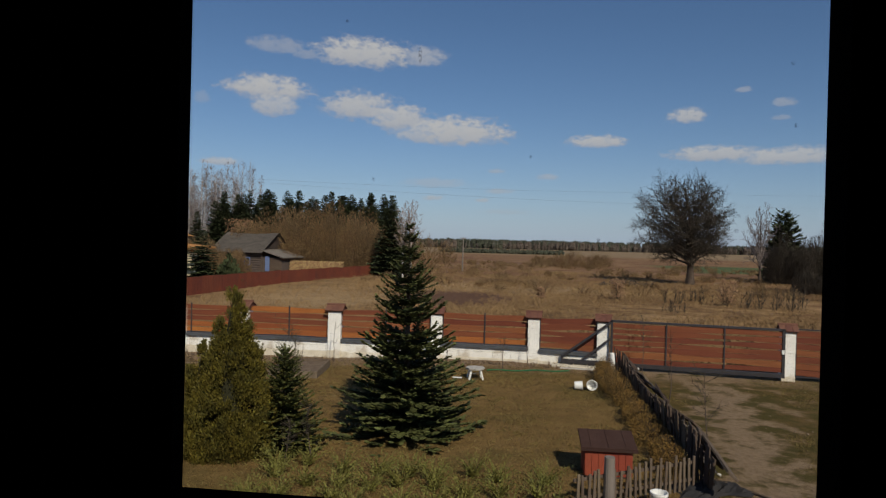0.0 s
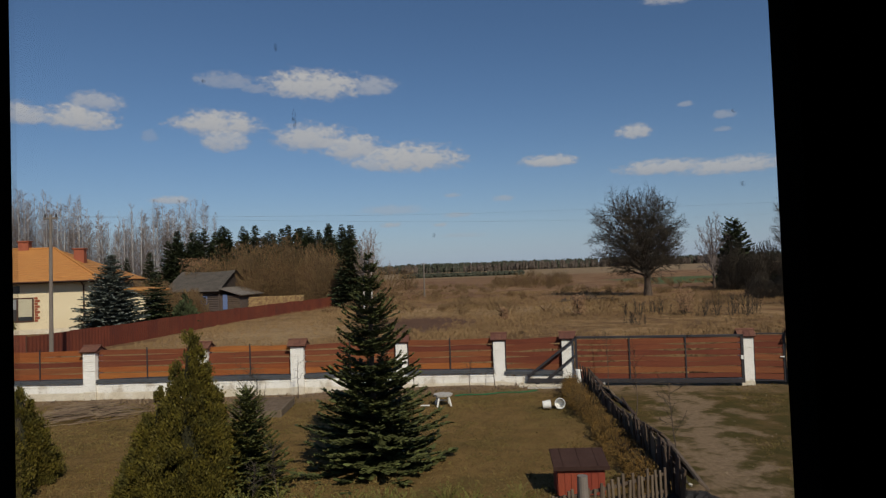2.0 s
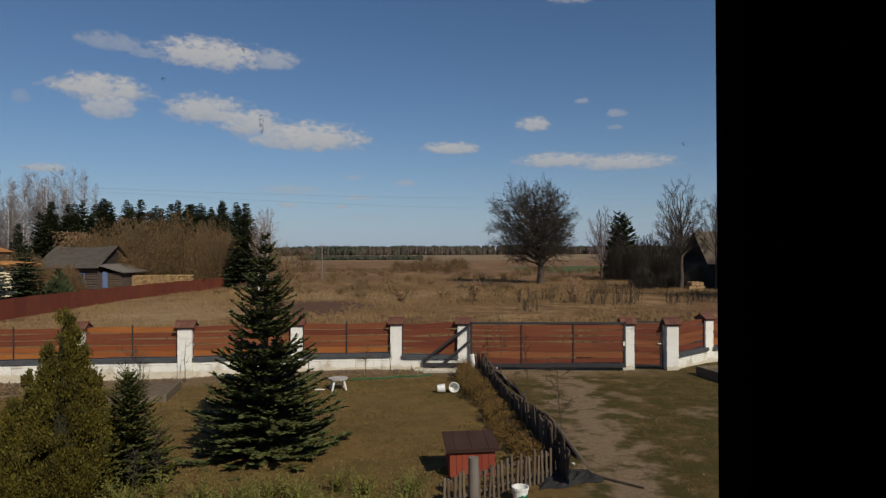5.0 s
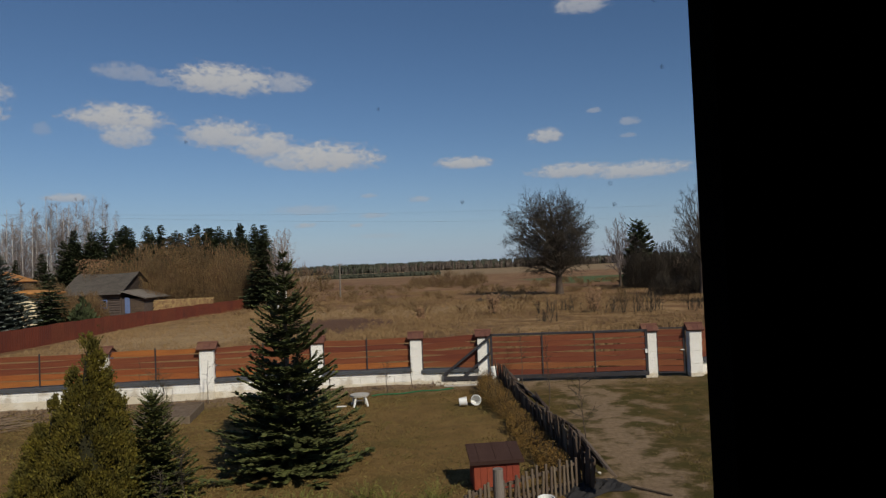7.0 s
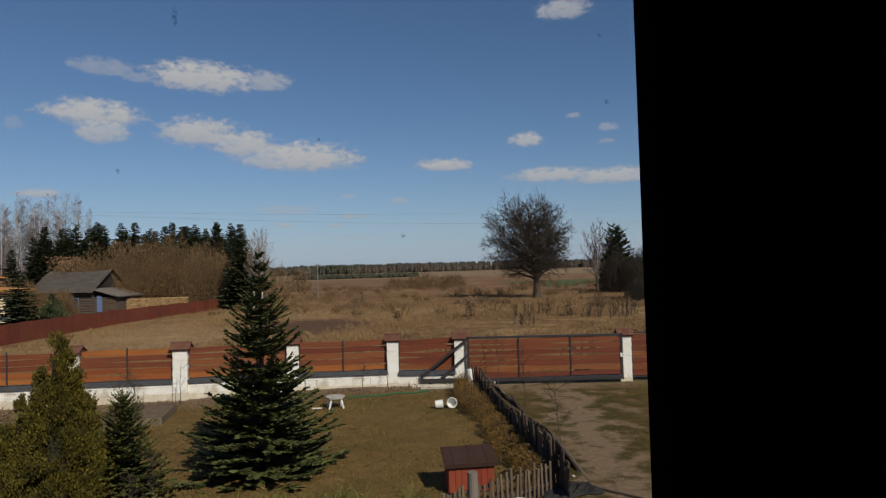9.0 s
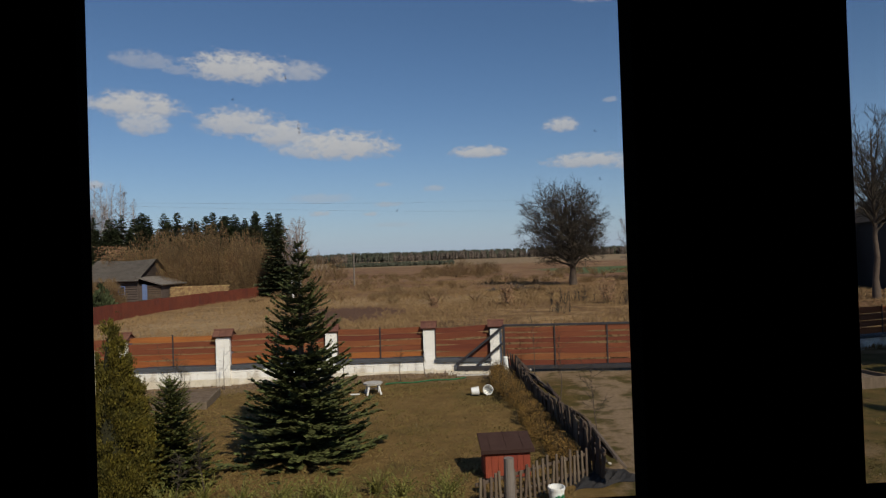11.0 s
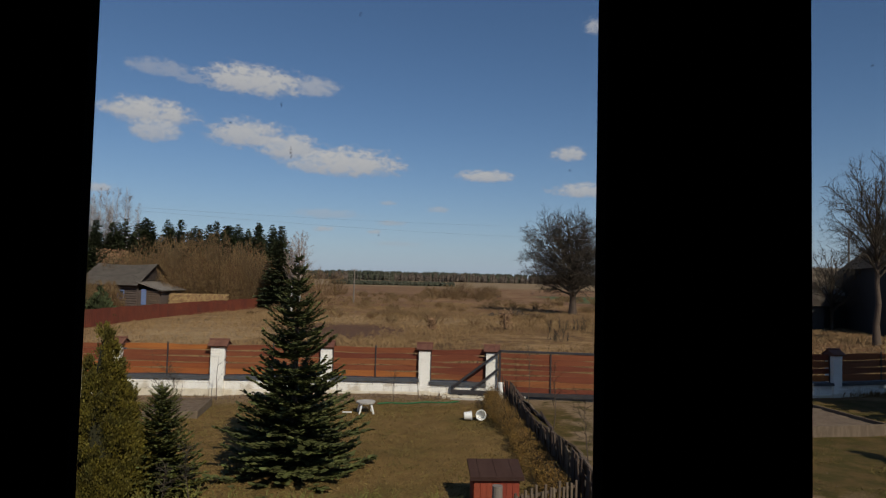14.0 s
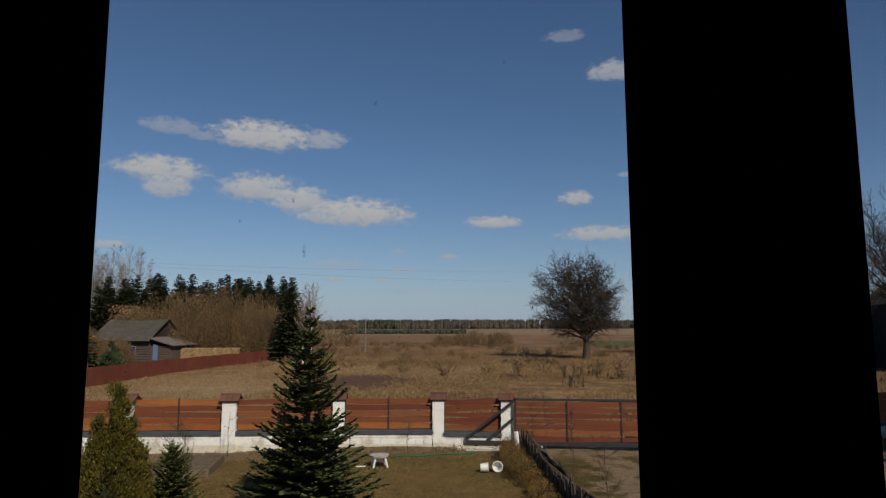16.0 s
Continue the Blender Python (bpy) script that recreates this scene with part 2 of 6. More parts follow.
    beyond = ramp(maths("ADD", y, maths("MULTIPLY", n3, 0.3)), 20.3, 20.7)
    out = mix(beyond, inside, field)
    bsdf = node("ShaderNodeBsdfPrincipled", Roughness=0.95)
    bsdf.inputs["Specular IOR Level"].default_value = 0.1
    join(out, bsdf.inputs["Base Color"])
    b = node("ShaderNodeBump", Strength=1.0, Distance=0.06)
    join(maths("ADD", maths("MULTIPLY", n3, 0.7), maths("MULTIPLY", n4, 0.5)), b.inputs["Height"])
    join(b.outputs[0], bsdf.inputs["Normal"])
    o = node("ShaderNodeOutputMaterial")
    join(bsdf.outputs[0], o.inputs[0])
    return m


def glass_material():
    m = bpy.data.materials.new("pane_glass")
    m.use_nodes = True
    node, join, maths, mix, ramp, noised = shader(m.node_tree)
    clear, gloss, blend = node("ShaderNodeBsdfTransparent"), node("ShaderNodeBsdfGlossy", Roughness=0.02), node("ShaderNodeMixShader")
    clear.inputs[0].default_value = (0.985, 0.99, 0.985, 1)
    fres = node("ShaderNodeFresnel", IOR=1.45)
    join(maths("MULTIPLY", fres.outputs[0], 0.25), blend.inputs[0])
    join(clear.outputs[0], blend.inputs[1])
    join(gloss.outputs[0], blend.inputs[2])
    o = node("ShaderNodeOutputMaterial")
    join(blend.outputs[0], o.inputs[0])
    return m


def speck_material():
    """Thin smeared dirt on glass, partly see-through."""
    m = bpy.data.materials.new("fly_dirt")
    m.use_nodes = True
    node, join, maths, mix, ramp, noised = shader(m.node_tree)
    clear, dirt, blend = node("ShaderNodeBsdfTransparent"), node("ShaderNodeBsdfDiffuse"), node("ShaderNodeMixShader")
    dirt.inputs[0].default_value = (0.10, 0.10, 0.11, 1)
    coord = node("ShaderNodeTexCoord")
    join(ramp(noised(coord.outputs["Object"], 900.0, 3.0), 0.30, 1.05), blend.inputs[0])
    join(clear.outputs[0], blend.inputs[1])
    join(dirt.outputs[0], blend.inputs[2])
    o = node("ShaderNodeOutputMaterial")
    join(blend.outputs[0], o.inputs[0])
    return m


# Frame coloured near black: its backlit shade is put into the colour.
M_FRAME = mat("backlit_frame_black", (0.005, 0.0045, 0.004), (0.008, 0.007, 0.006), 1.0, 8, 90, 0.0, spec=0.0)
M_ROOM = mat("dim_room_plaster", (0.05, 0.045, 0.04), (0.035, 0.031, 0.028), 0.95, 2, 60, 0.1)
M_FACADE = mat("house_render", (0.55, 0.50, 0.42), (0.45, 0.40, 0.33), 0.95, 1, 80, 0.2)
M_WHITE = mat("whitewashed_masonry", (0.84, 0.82, 0.77), (0.74, 0.71, 0.64), 0.92, 2.2, 40, 0.4, stain=(0.42, 0.35, 0.25), stain_scale=1.6)
M_PLINTH = mat("weathered_plinth", (0.66, 0.60, 0.48), (0.52, 0.45, 0.34), 0.95, 3.5, 45, 0.35, stain=(0.70, 0.66, 0.58), stain_scale=2.5)
M_LEDGE = mat("grey_sheet_ledge", (0.055, 0.060, 0.068), (0.085, 0.088, 0.092), 0.6, 4, 50, 0.1)
M_CAP = mat("brown_clay_cap", (0.105, 0.045, 0.032), (0.165, 0.070, 0.045), 0.75, 9, 60, 0.3, random_amount=0.3)
M_METAL = mat("dark_painted_steel", (0.022, 0.022, 0.027), (0.04, 0.034, 0.034), 0.5, 6, 80, 0.1, spec=0.4)
M_BOARD = mat("red_brown_stained_board", (0.205, 0.062, 0.023), (0.140, 0.040, 0.017), 0.72, 2.2, 30, 0.25, random_amount=0.5, stretch=(0.5, 4, 7))
M_BOARD_O = mat("orange_stained_board", (0.31, 0.098, 0.024), (0.22, 0.064, 0.018), 0.72, 2.2, 30, 0.25, random_amount=0.35, stretch=(0.5, 4, 7))
M_OLDWOOD = mat("grey_weathered_wood", (0.155, 0.115, 0.080), (0.095, 0.068, 0.047), 0.9, 4, 40, 0.3, random_amount=0.5, stretch=(3, 3, 0.6))
M_DARKWOOD = mat("dark_weathered_plank", (0.062, 0.040, 0.028), (0.105, 0.075, 0.055), 0.9, 4, 40, 0.3, random_amount=0.6, stretch=(3, 3, 0.6))
M_HUTWALL = mat("red_painted_plank", (0.27, 0.052, 0.026), (0.20, 0.040, 0.022), 0.75, 4, 40, 0.25, random_amount=0.2, stretch=(4, 4, 0.8))
M_HUTROOF = mat("maroon_bitumen_sheet", (0.044, 0.024, 0.020), (0.064, 0.036, 0.029), 0.95, 3, 60, 0.25, spec=0.08, stain=(0.085, 0.06, 0.056))
M_PLASTIC = mat("white_plastic", (0.80, 0.80, 0.78), (0.68, 0.67, 0.62), 0.45, 8, 60, 0.05, spec=0.5)
M_STOOLTOP = mat("pale_worn_board", (0.50, 0.47, 0.42), (0.36, 0.33, 0.29), 0.85, 6, 50, 0.3)
M_TARP = mat("black_sheeting", (0.022, 0.022, 0.024), (0.035, 0.032, 0.031), 0.85, 5, 40, 0.5, spec=0.12)
M_STONE = mat("pale_field_stone", (0.42, 0.39, 0.35), (0.28, 0.25, 0.22), 0.9, 12, 60, 0.4, island=0.4)
M_GREENROPE = mat("green_hose", (0.015, 0.16, 0.06), (0.02, 0.11, 0.05), 0.5, 8, 60, 0.05)
M_BARK = mat("brown_bark", (0.105, 0.075, 0.055), (0.065, 0.048, 0.038), 0.95, 8, 50, 0.5)
M_TWIG = mat("grey_brown_twig", (0.072, 0.058, 0.041), (0.046, 0.037, 0.028), 0.95, 5, 40, 0.0, island=0.5)
M_WILLOW = mat("russet_twig", (0.245, 0.150, 0.072), (0.155, 0.104, 0.052), 0.95, 0.4, 40, 0.0, island=0.7)
M_GREYTWIG = mat("violet_grey_twig", (0.25, 0.205, 0.190), (0.17, 0.14, 0.13), 0.95, 0.4, 40, 0.0, island=0.6)
M_FEATHER = mat("pale_birch_twig", (0.34, 0.27, 0.23), (0.22, 0.17, 0.145), 0.95, 0.6, 40, 0.0, island=0.6)
M_BIRCH = mat("white_birch_bark", (0.56, 0.53, 0.49), (0.36, 0.32, 0.29), 0.85, 4, 30, 0.2, stain=(0.09, 0.07, 0.06), stain_scale=2.5)
M_FIR = mat("dark_fir_needle", (0.046, 0.052, 0.016), (0.068, 0.074, 0.022), 0.75, 3, 40, 0.0, island=0.6)
M_FIRTIP = mat("fresh_fir_tip", (0.074, 0.084, 0.022), (0.096, 0.102, 0.030), 0.75, 3, 40, 0.0, island=0.5)
M_BLUE = mat("blue_spruce_needle", (0.170, 0.190, 0.160), (0.105, 0.122, 0.102), 0.75, 2, 40, 0.0, island=0.6)
M_FARFIR = mat("forest_spruce_needle", (0.040, 0.052, 0.021), (0.064, 0.074, 0.030), 0.85, 0.5, 20, 0.0, island=0.6)
# The darker olive mottling paints in shaded gaps between clumps.
M_THUJA = mat("shade_mottled_thuja_spray", (0.130, 0.100, 0.010), (0.036, 0.035, 0.007), 0.75, 4.5, 30, 0.0, island=0.45)
# Near-black core colour: the shade behind the sprays is painted in.
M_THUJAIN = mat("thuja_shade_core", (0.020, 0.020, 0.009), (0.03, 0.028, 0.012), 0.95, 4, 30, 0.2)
M_SHRUB = mat("ochre_shrub_leaf", (0.185, 0.096, 0.020), (0.090, 0.062, 0.018), 0.8, 3, 30, 0.0, island=0.5)
M_JUNIPER = mat("bright_green_spray", (0.160, 0.145, 0.030), (0.090, 0.092, 0.022), 0.75, 2, 30, 0.0, island=0.6)
M_DRYLEAF = mat("withered_oak_leaf", (0.27, 0.155, 0.085), (0.19, 0.11, 0.06), 0.85, 2, 30, 0.0, island=0.5)
M_STRAW = mat("dry_meadow_grass", (0.30, 0.195, 0.092), (0.19, 0.118, 0.058), 0.9, 0.12, 3, 0.0, island=0.25)
M_LAWN = mat("short_winter_grass", (0.215, 0.150, 0.054), (0.128, 0.098, 0.032), 0.9, 0.5, 4, 0.0, island=0.6)
M_RUST = mat("rust_red_sheet_fence", (0.165, 0.040, 0.020), (0.105, 0.028, 0.016), 0.75, 0.7, 30, 0.15, random_amount=0.15, stain=(0.09, 0.028, 0.02), stain_scale=0.9)
M_WALL_CREAM = mat("cream_render", (0.72, 0.62, 0.42), (0.64, 0.54, 0.36), 0.92, 0.8, 40, 0.2)
M_TILE = mat("ochre_roof_tile", (0.50, 0.235, 0.065), (0.42, 0.185, 0.052), 0.75, 1.5, 20, 0.3, random_amount=0.15)
M_BRICK = mat("red_brick", (0.32, 0.095, 0.05), (0.24, 0.07, 0.04), 0.9, 5, 40, 0.3)
M_BROWN = mat("brown_timber_trim", (0.085, 0.042, 0.026), (0.06, 0.03, 0.02), 0.7, 4, 40, 0.15)
M_DARKGLASS = mat("house_window_glass", (0.05, 0.055, 0.06), (0.03, 0.033, 0.037), 0.12, 2, 20, 0.0, spec=0.6)
M_BLIND = mat("beige_blind", (0.50, 0.46, 0.33), (0.44, 0.40, 0.29), 0.8, 3, 30, 0.05)
M_THATCH = mat("grey_old_roof", (0.205, 0.178, 0.150), (0.125, 0.108, 0.092), 0.95, 1.2, 18, 0.4, stretch=(1, 1, 3))
M_LOGWALL = mat("dark_log_wall", (0.075, 0.055, 0.046), (0.105, 0.082, 0.070), 0.95, 2, 25, 0.3, stretch=(1, 1, 4))
M_BLUEPAINT = mat("faded_blue_paint", (0.10, 0.16, 0.34), (0.16, 0.20, 0.32), 0.8, 3, 30, 0.1)
M_CUTWOOD = mat("stacked_firewood", (0.44, 0.29, 0.14), (0.30, 0.19, 0.09), 0.9, 5, 30, 0.2, island=0.5)
M_POLE = mat("grey_utility_pole", (0.20, 0.17, 0.145), (0.145, 0.12, 0.10), 0.9, 3, 40, 0.2)
M_CABLE = mat("bright_cable", (0.42, 0.43, 0.45), (0.34, 0.35, 0.37), 0.4, 3, 40, 0.0, metal=0.6)
M_BARNWALL = mat("dark_barn_boarding", (0.032, 0.032, 0.032), (0.048, 0.045, 0.043), 0.95, 1, 25, 0.3, stretch=(4, 4, 0.6))
M_BARNROOF = mat("brown_barn_roof", (0.235, 0.190, 0.142), (0.165, 0.132, 0.100), 0.9, 0.8, 18, 0.3)
M_WOODS = mat("far_pine_wood", (0.040, 0.046, 0.030), (0.056, 0.056, 0.038), 0.95, 0.02, 0.3, 0.0, island=0.35)
M_WOODS2 = mat("far_leafless_wood", (0.100, 0.076, 0.060), (0.072, 0.057, 0.046), 0.95, 0.02, 0.3, 0.0, island=0.35)
M_CHAR = mat("charred_heap", (0.040, 0.032, 0.026), (0.085, 0.065, 0.050), 0.95, 3, 25, 0.4)
M_OLDROOF = mat("dark_patched_roof", (0.085, 0.066, 0.052), (0.055, 0.044, 0.036), 0.9, 1.2, 20, 0.3, stain=(0.22, 0.19, 0.16), stain_scale=0.8)
M_FARSTEM = mat("far_pale_stem", (0.21, 0.18, 0.155), (0.14, 0.12, 0.10), 0.9, 0.05, 1, 0.0)
M_SPECK = speck_material()
M_STICK = mat("dry_brushwood", (0.24, 0.175, 0.115), (0.15, 0.105, 0.07), 0.9, 6, 40, 0.1, island=0.6)
M_GLASS = glass_material()

# building helpers


def mesh_of(name, verts, faces, material, smooth=False):
    me = bpy.data.meshes.new(name)
    me.from_pydata([tuple(v) for v in verts], [], faces)
    me.materials.append(material)
    if smooth:
        me.polygons.foreach_set("use_smooth", [True] * len(me.polygons))
    me.update()
    return me


def part_mesh(name, me, parent, label=""):
    ob = new(name, me)
    ob.parent = parent
    return tagged(ob, label)


def part(name, bm, material, parent, label=""):
    me = bpy.data.meshes.new(name)
    bm.to_mesh(me)
    bm.free()
    me.materials.append(material)
    return part_mesh(name, me, parent, label)


def empty(name, m, label="", category="", group="", kind=""):
    ob = new(name)
    ob.empty_display_size = 0.1
    ob.matrix_world = m
    return tagged(ob, label, category, group, kind)


def box(bm, x0, x1, y0, y1, z0, z1, bevel=0.0, turn=None):
    """A box added to bm, with its edges bevelled; turn: a matrix to lay it by."""
    made = bmesh.ops.create_cube(bm, size=1.0)["verts"]
    for v in made:
        v.co = Vector((x0 + (v.co.x + 0.5) * (x1 - x0), y0 + (v.co.y + 0.5) * (y1 - y0), z0 + (v.co.z + 0.5) * (z1 - z0)))
    if bevel:
        edges = list({e for v in made for e in v.link_edges})
        out = bmesh.ops.bevel(bm, geom=edges, offset=bevel, segments=1, affect="EDGES")
        made = list({v for f in out["faces"] for v in f.verts} | {v for v in made if v.is_valid})
    if turn is not None:
        bmesh.ops.transform(bm, matrix=turn, verts=made)
    return made


def boxed(*a, **k):
    bm = bmesh.new()
    box(bm, *a, **k)
    return bm


def cone(bm, r0, r1, h, n=12, base=(0, 0, 0), turn=None):
    made = bmesh.ops.create_cone(bm, cap_ends=True, segments=n, radius1=r0, radius2=r1, depth=h)["verts"]
    for v in made:
        v.co += Vector((base[0], base[1], base[2] + h / 2))
    if turn is not None:
        bmesh.ops.transform(bm, matrix=turn, verts=made)
    return made


def tube(vs, fs, p, q, r0, r1, n=3):
    """A tapered stick from p to q."""
    d = (q - p)
    if d.length < 1e-6:
        return
    d = d.normalized()
    a = d.orthogonal().normalized()
    b = d.cross(a)
    k = len(vs)
    for c, r in ((p, r0), (q, r1)):
        for i in range(n):
            t = 2 * math.pi * i / n
            vs.append(c + a * (math.cos(t) * r) + b * (math.sin(t) * r))
    for i in range(n):
        j = (i + 1) % n
        fs.append((k + i, k + j, k + n + j, k + n + i))


def turned(d, angle, spin):
    a = d.orthogonal().normalized()
    b = d.cross(a)
    side = a * math.cos(spin) + b * math.sin(spin)
    return (d * math.cos(angle) + side * math.sin(angle)).normalized()


def grow(vs, fs, rng, p, d, length, r, level, top, kids, droop=0.0, wide=(0.5, 0.95), shrink=0.62, thin=0.006):
    """A leafless branch and what grows from it."""
    segs = 4 if level == 0 else (3 if level < top - 1 else 2)
    n = 7 if level == 0 else (5 if level == 1 else 3)
    step = length / segs
    for s in range(segs):
        r1 = max(thin, r * (1 - 0.72 * (s + 1) / segs))
        r0 = max(thin, r * (1 - 0.72 * s / segs))
        bent = (d + Vector((rng.uniform(-1, 1), rng.uniform(-1, 1), rng.uniform(-0.5, 1) - droop)) * (0.06 if level == 0 else 0.2)).normalized()
        q = p + bent * step
        tube(vs, fs, p, q, r0, r1, n)
        if level < top and (s > 0 or level > 0):
            for _ in range(kids[min(level, len(kids) - 1)]):
                u = rng.random()
                grow(vs, fs, rng, p.lerp(q, u), turned(bent, rng.uniform(*wide), rng.uniform(0, 6.283)), length * shrink * rng.uniform(0.65, 1.15) * (1.0 - 0.35 * (s + u) / segs),
                     max(thin, r0 * 0.55), level + 1, top, kids, droop, wide, shrink, thin)
        p, d = q, bent


def crowned_tree(name, x, y, height, spread, crown_base, trunk_r, seed, label, crown=M_TWIG, bark=M_BARK, limbs=24, branches=11, twigs=9, fork=0.45, rise=0.25, thin=0.008, group="", lop=0.0, fill=0.86):
    """A leafless tree whose limbs reach out to a rounded crown: limbs, branches, twigs and twiglets, each finer."""
    rng = random.Random(seed)
    tree = empty(name, pose(x, y, -0.05), label, "tree", group)
    vs, fs = [], []
    mid = Vector((lop, 0, (height + crown_base) / 2))
    tall = (height - crown_base) / 2
    joints, p, r = [], Vector((0, 0, 0)), trunk_r * 1.3
    segs = 8
    for k in range(segs):
        q = Vector((lop * ((k + 1) / segs) ** 2 + rng.uniform(-0.12, 0.12) * trunk_r * 4, rng.uniform(-0.12, 0.12) * trunk_r * 4, height * 0.86 * (k + 1) / segs))
        r1 = trunk_r * (1 - 0.9 * (k + 1) / segs)
        tube(vs, fs, p, q, r, r1, 8)
        joints.append((p, q))
        p, r = q, r1
    part_mesh("trunk", mesh_of("trunk", vs, fs, bark, True), tree)
    vs, fs = [], []

    def inside(v, slack=1.0):
        d = v - mid
        a = math.atan2(d.y, d.x)
        bulge = 1 + 0.10 * math.sin(a * 3 + seed) + 0.09 * math.sin(d.z * 2.1 + a * 5 + seed)
        return (d.x / spread) ** 2 + (d.y / spread) ** 2 + (d.z / tall) ** 2 < (bulge * slack) ** 2

    for k in range(limbs):
        u = (k + 0.5) / limbs
        el = math.asin(-0.80 + 1.78 * u)
        a = k * 2.39996 + rng.uniform(-0.3, 0.3)
        aim = mid + Vector((math.cos(a) * math.cos(el) * spread, math.sin(a) * math.cos(el) * spread, math.sin(el) * tall)) * fill * rng.uniform(0.85, 1.05)
        z = crown_base * 0.9 + (aim.z - crown_base * 0.9) * fork * rng.uniform(0.7, 1.1)
        s = max(0, min(segs - 1, int(z / (height * 0.86) * segs)))
        a0, b0 = joints[s]
        start = a0.lerp(b0, min(1.0, max(0.0, (z - a0.z) / (b0.z - a0.z))))
        long = (aim - start).length
        pts = [start + (aim - start) * w + Vector((0, 0, rise * long * w * (1 - w) * 1.6)) + Vector((rng.uniform(-1, 1), rng.uniform(-1, 1), rng.uniform(-0.6, 0.6))) * long * 0.05 * (w * (1 - w) * 4) for w in (0, 0.17, 0.34, 0.5, 0.67, 0.84, 1)]
        r0 = max(thin * 2, trunk_r * 0.42 * (1 - 0.55 * start.z / height))
        for i in range(6):
            tube(vs, fs, pts[i], pts[i + 1], r0 * (1 - 0.15 * i), r0 * (1 - 0.15 * (i + 1)), 5)
        for b in range(branches):
            w = 0.25 + 0.75 * (b + rng.random()) / branches
            i = min(5, int(w * 6))
            at = pts[i].lerp(pts[i + 1], w * 6 - i)
            run = (pts[i + 1] - pts[i]).normalized()
            go = turned(run, rng.uniform(0.35, 1.15), rng.uniform(0, 6.28))
            go = (go + Vector((0, 0, rise * 0.8))).normalized()
            l = spread * rng.uniform(0.26, 0.5)
            bend = (go + Vector((rng.uniform(-0.4, 0.4), rng.uniform(-0.4, 0.4), rng.uniform(-0.2, 0.4)))).normalized()
            q1, q2 = at + go * l * 0.5, at + go * l * 0.5 + bend * l * 0.5
            if not inside(q2, 1.05):
                q2 = q1.lerp(q2, 0.4)
            rb = max(thin * 1.6, r0 * 0.3 * (1.2 - w))
            tube(vs, fs, at, q1, rb, rb * 0.75, 4)
            tube(vs, fs, q1, q2, rb * 0.75, thin, 3)
            for t in range(twigs):
                c = (t + rng.random()) / twigs
                o = at.lerp(q1, c * 2) if c < 0.5 else q1.lerp(q2, c * 2 - 1)
                d = turned(go if c < 0.5 else bend, rng.uniform(0.4, 1.1), rng.uniform(0, 6.28))
                e = o + (d + Vector((0, 0, rise * 0.6))).normalized() * l * rng.uniform(0.25, 0.5)
                if not inside(e, 1.10):
                    continue
                tube(vs, fs, o, e, thin * 1.2, thin * 0.6, 3)
                for _ in range(3):
                    f0 = o.lerp(e, rng.uniform(0.3, 1.0))
                    tube(vs, fs, f0, f0 + turned(d, rng.uniform(0.3, 1.0), rng.uniform(0, 6.28)) * l * rng.uniform(0.10, 0.24), thin * 0.8, thin * 0.4, 3)
    part_mesh("crown", mesh_of("crown", vs, fs, crown), tree, "bare twiggy crown")
    return tree


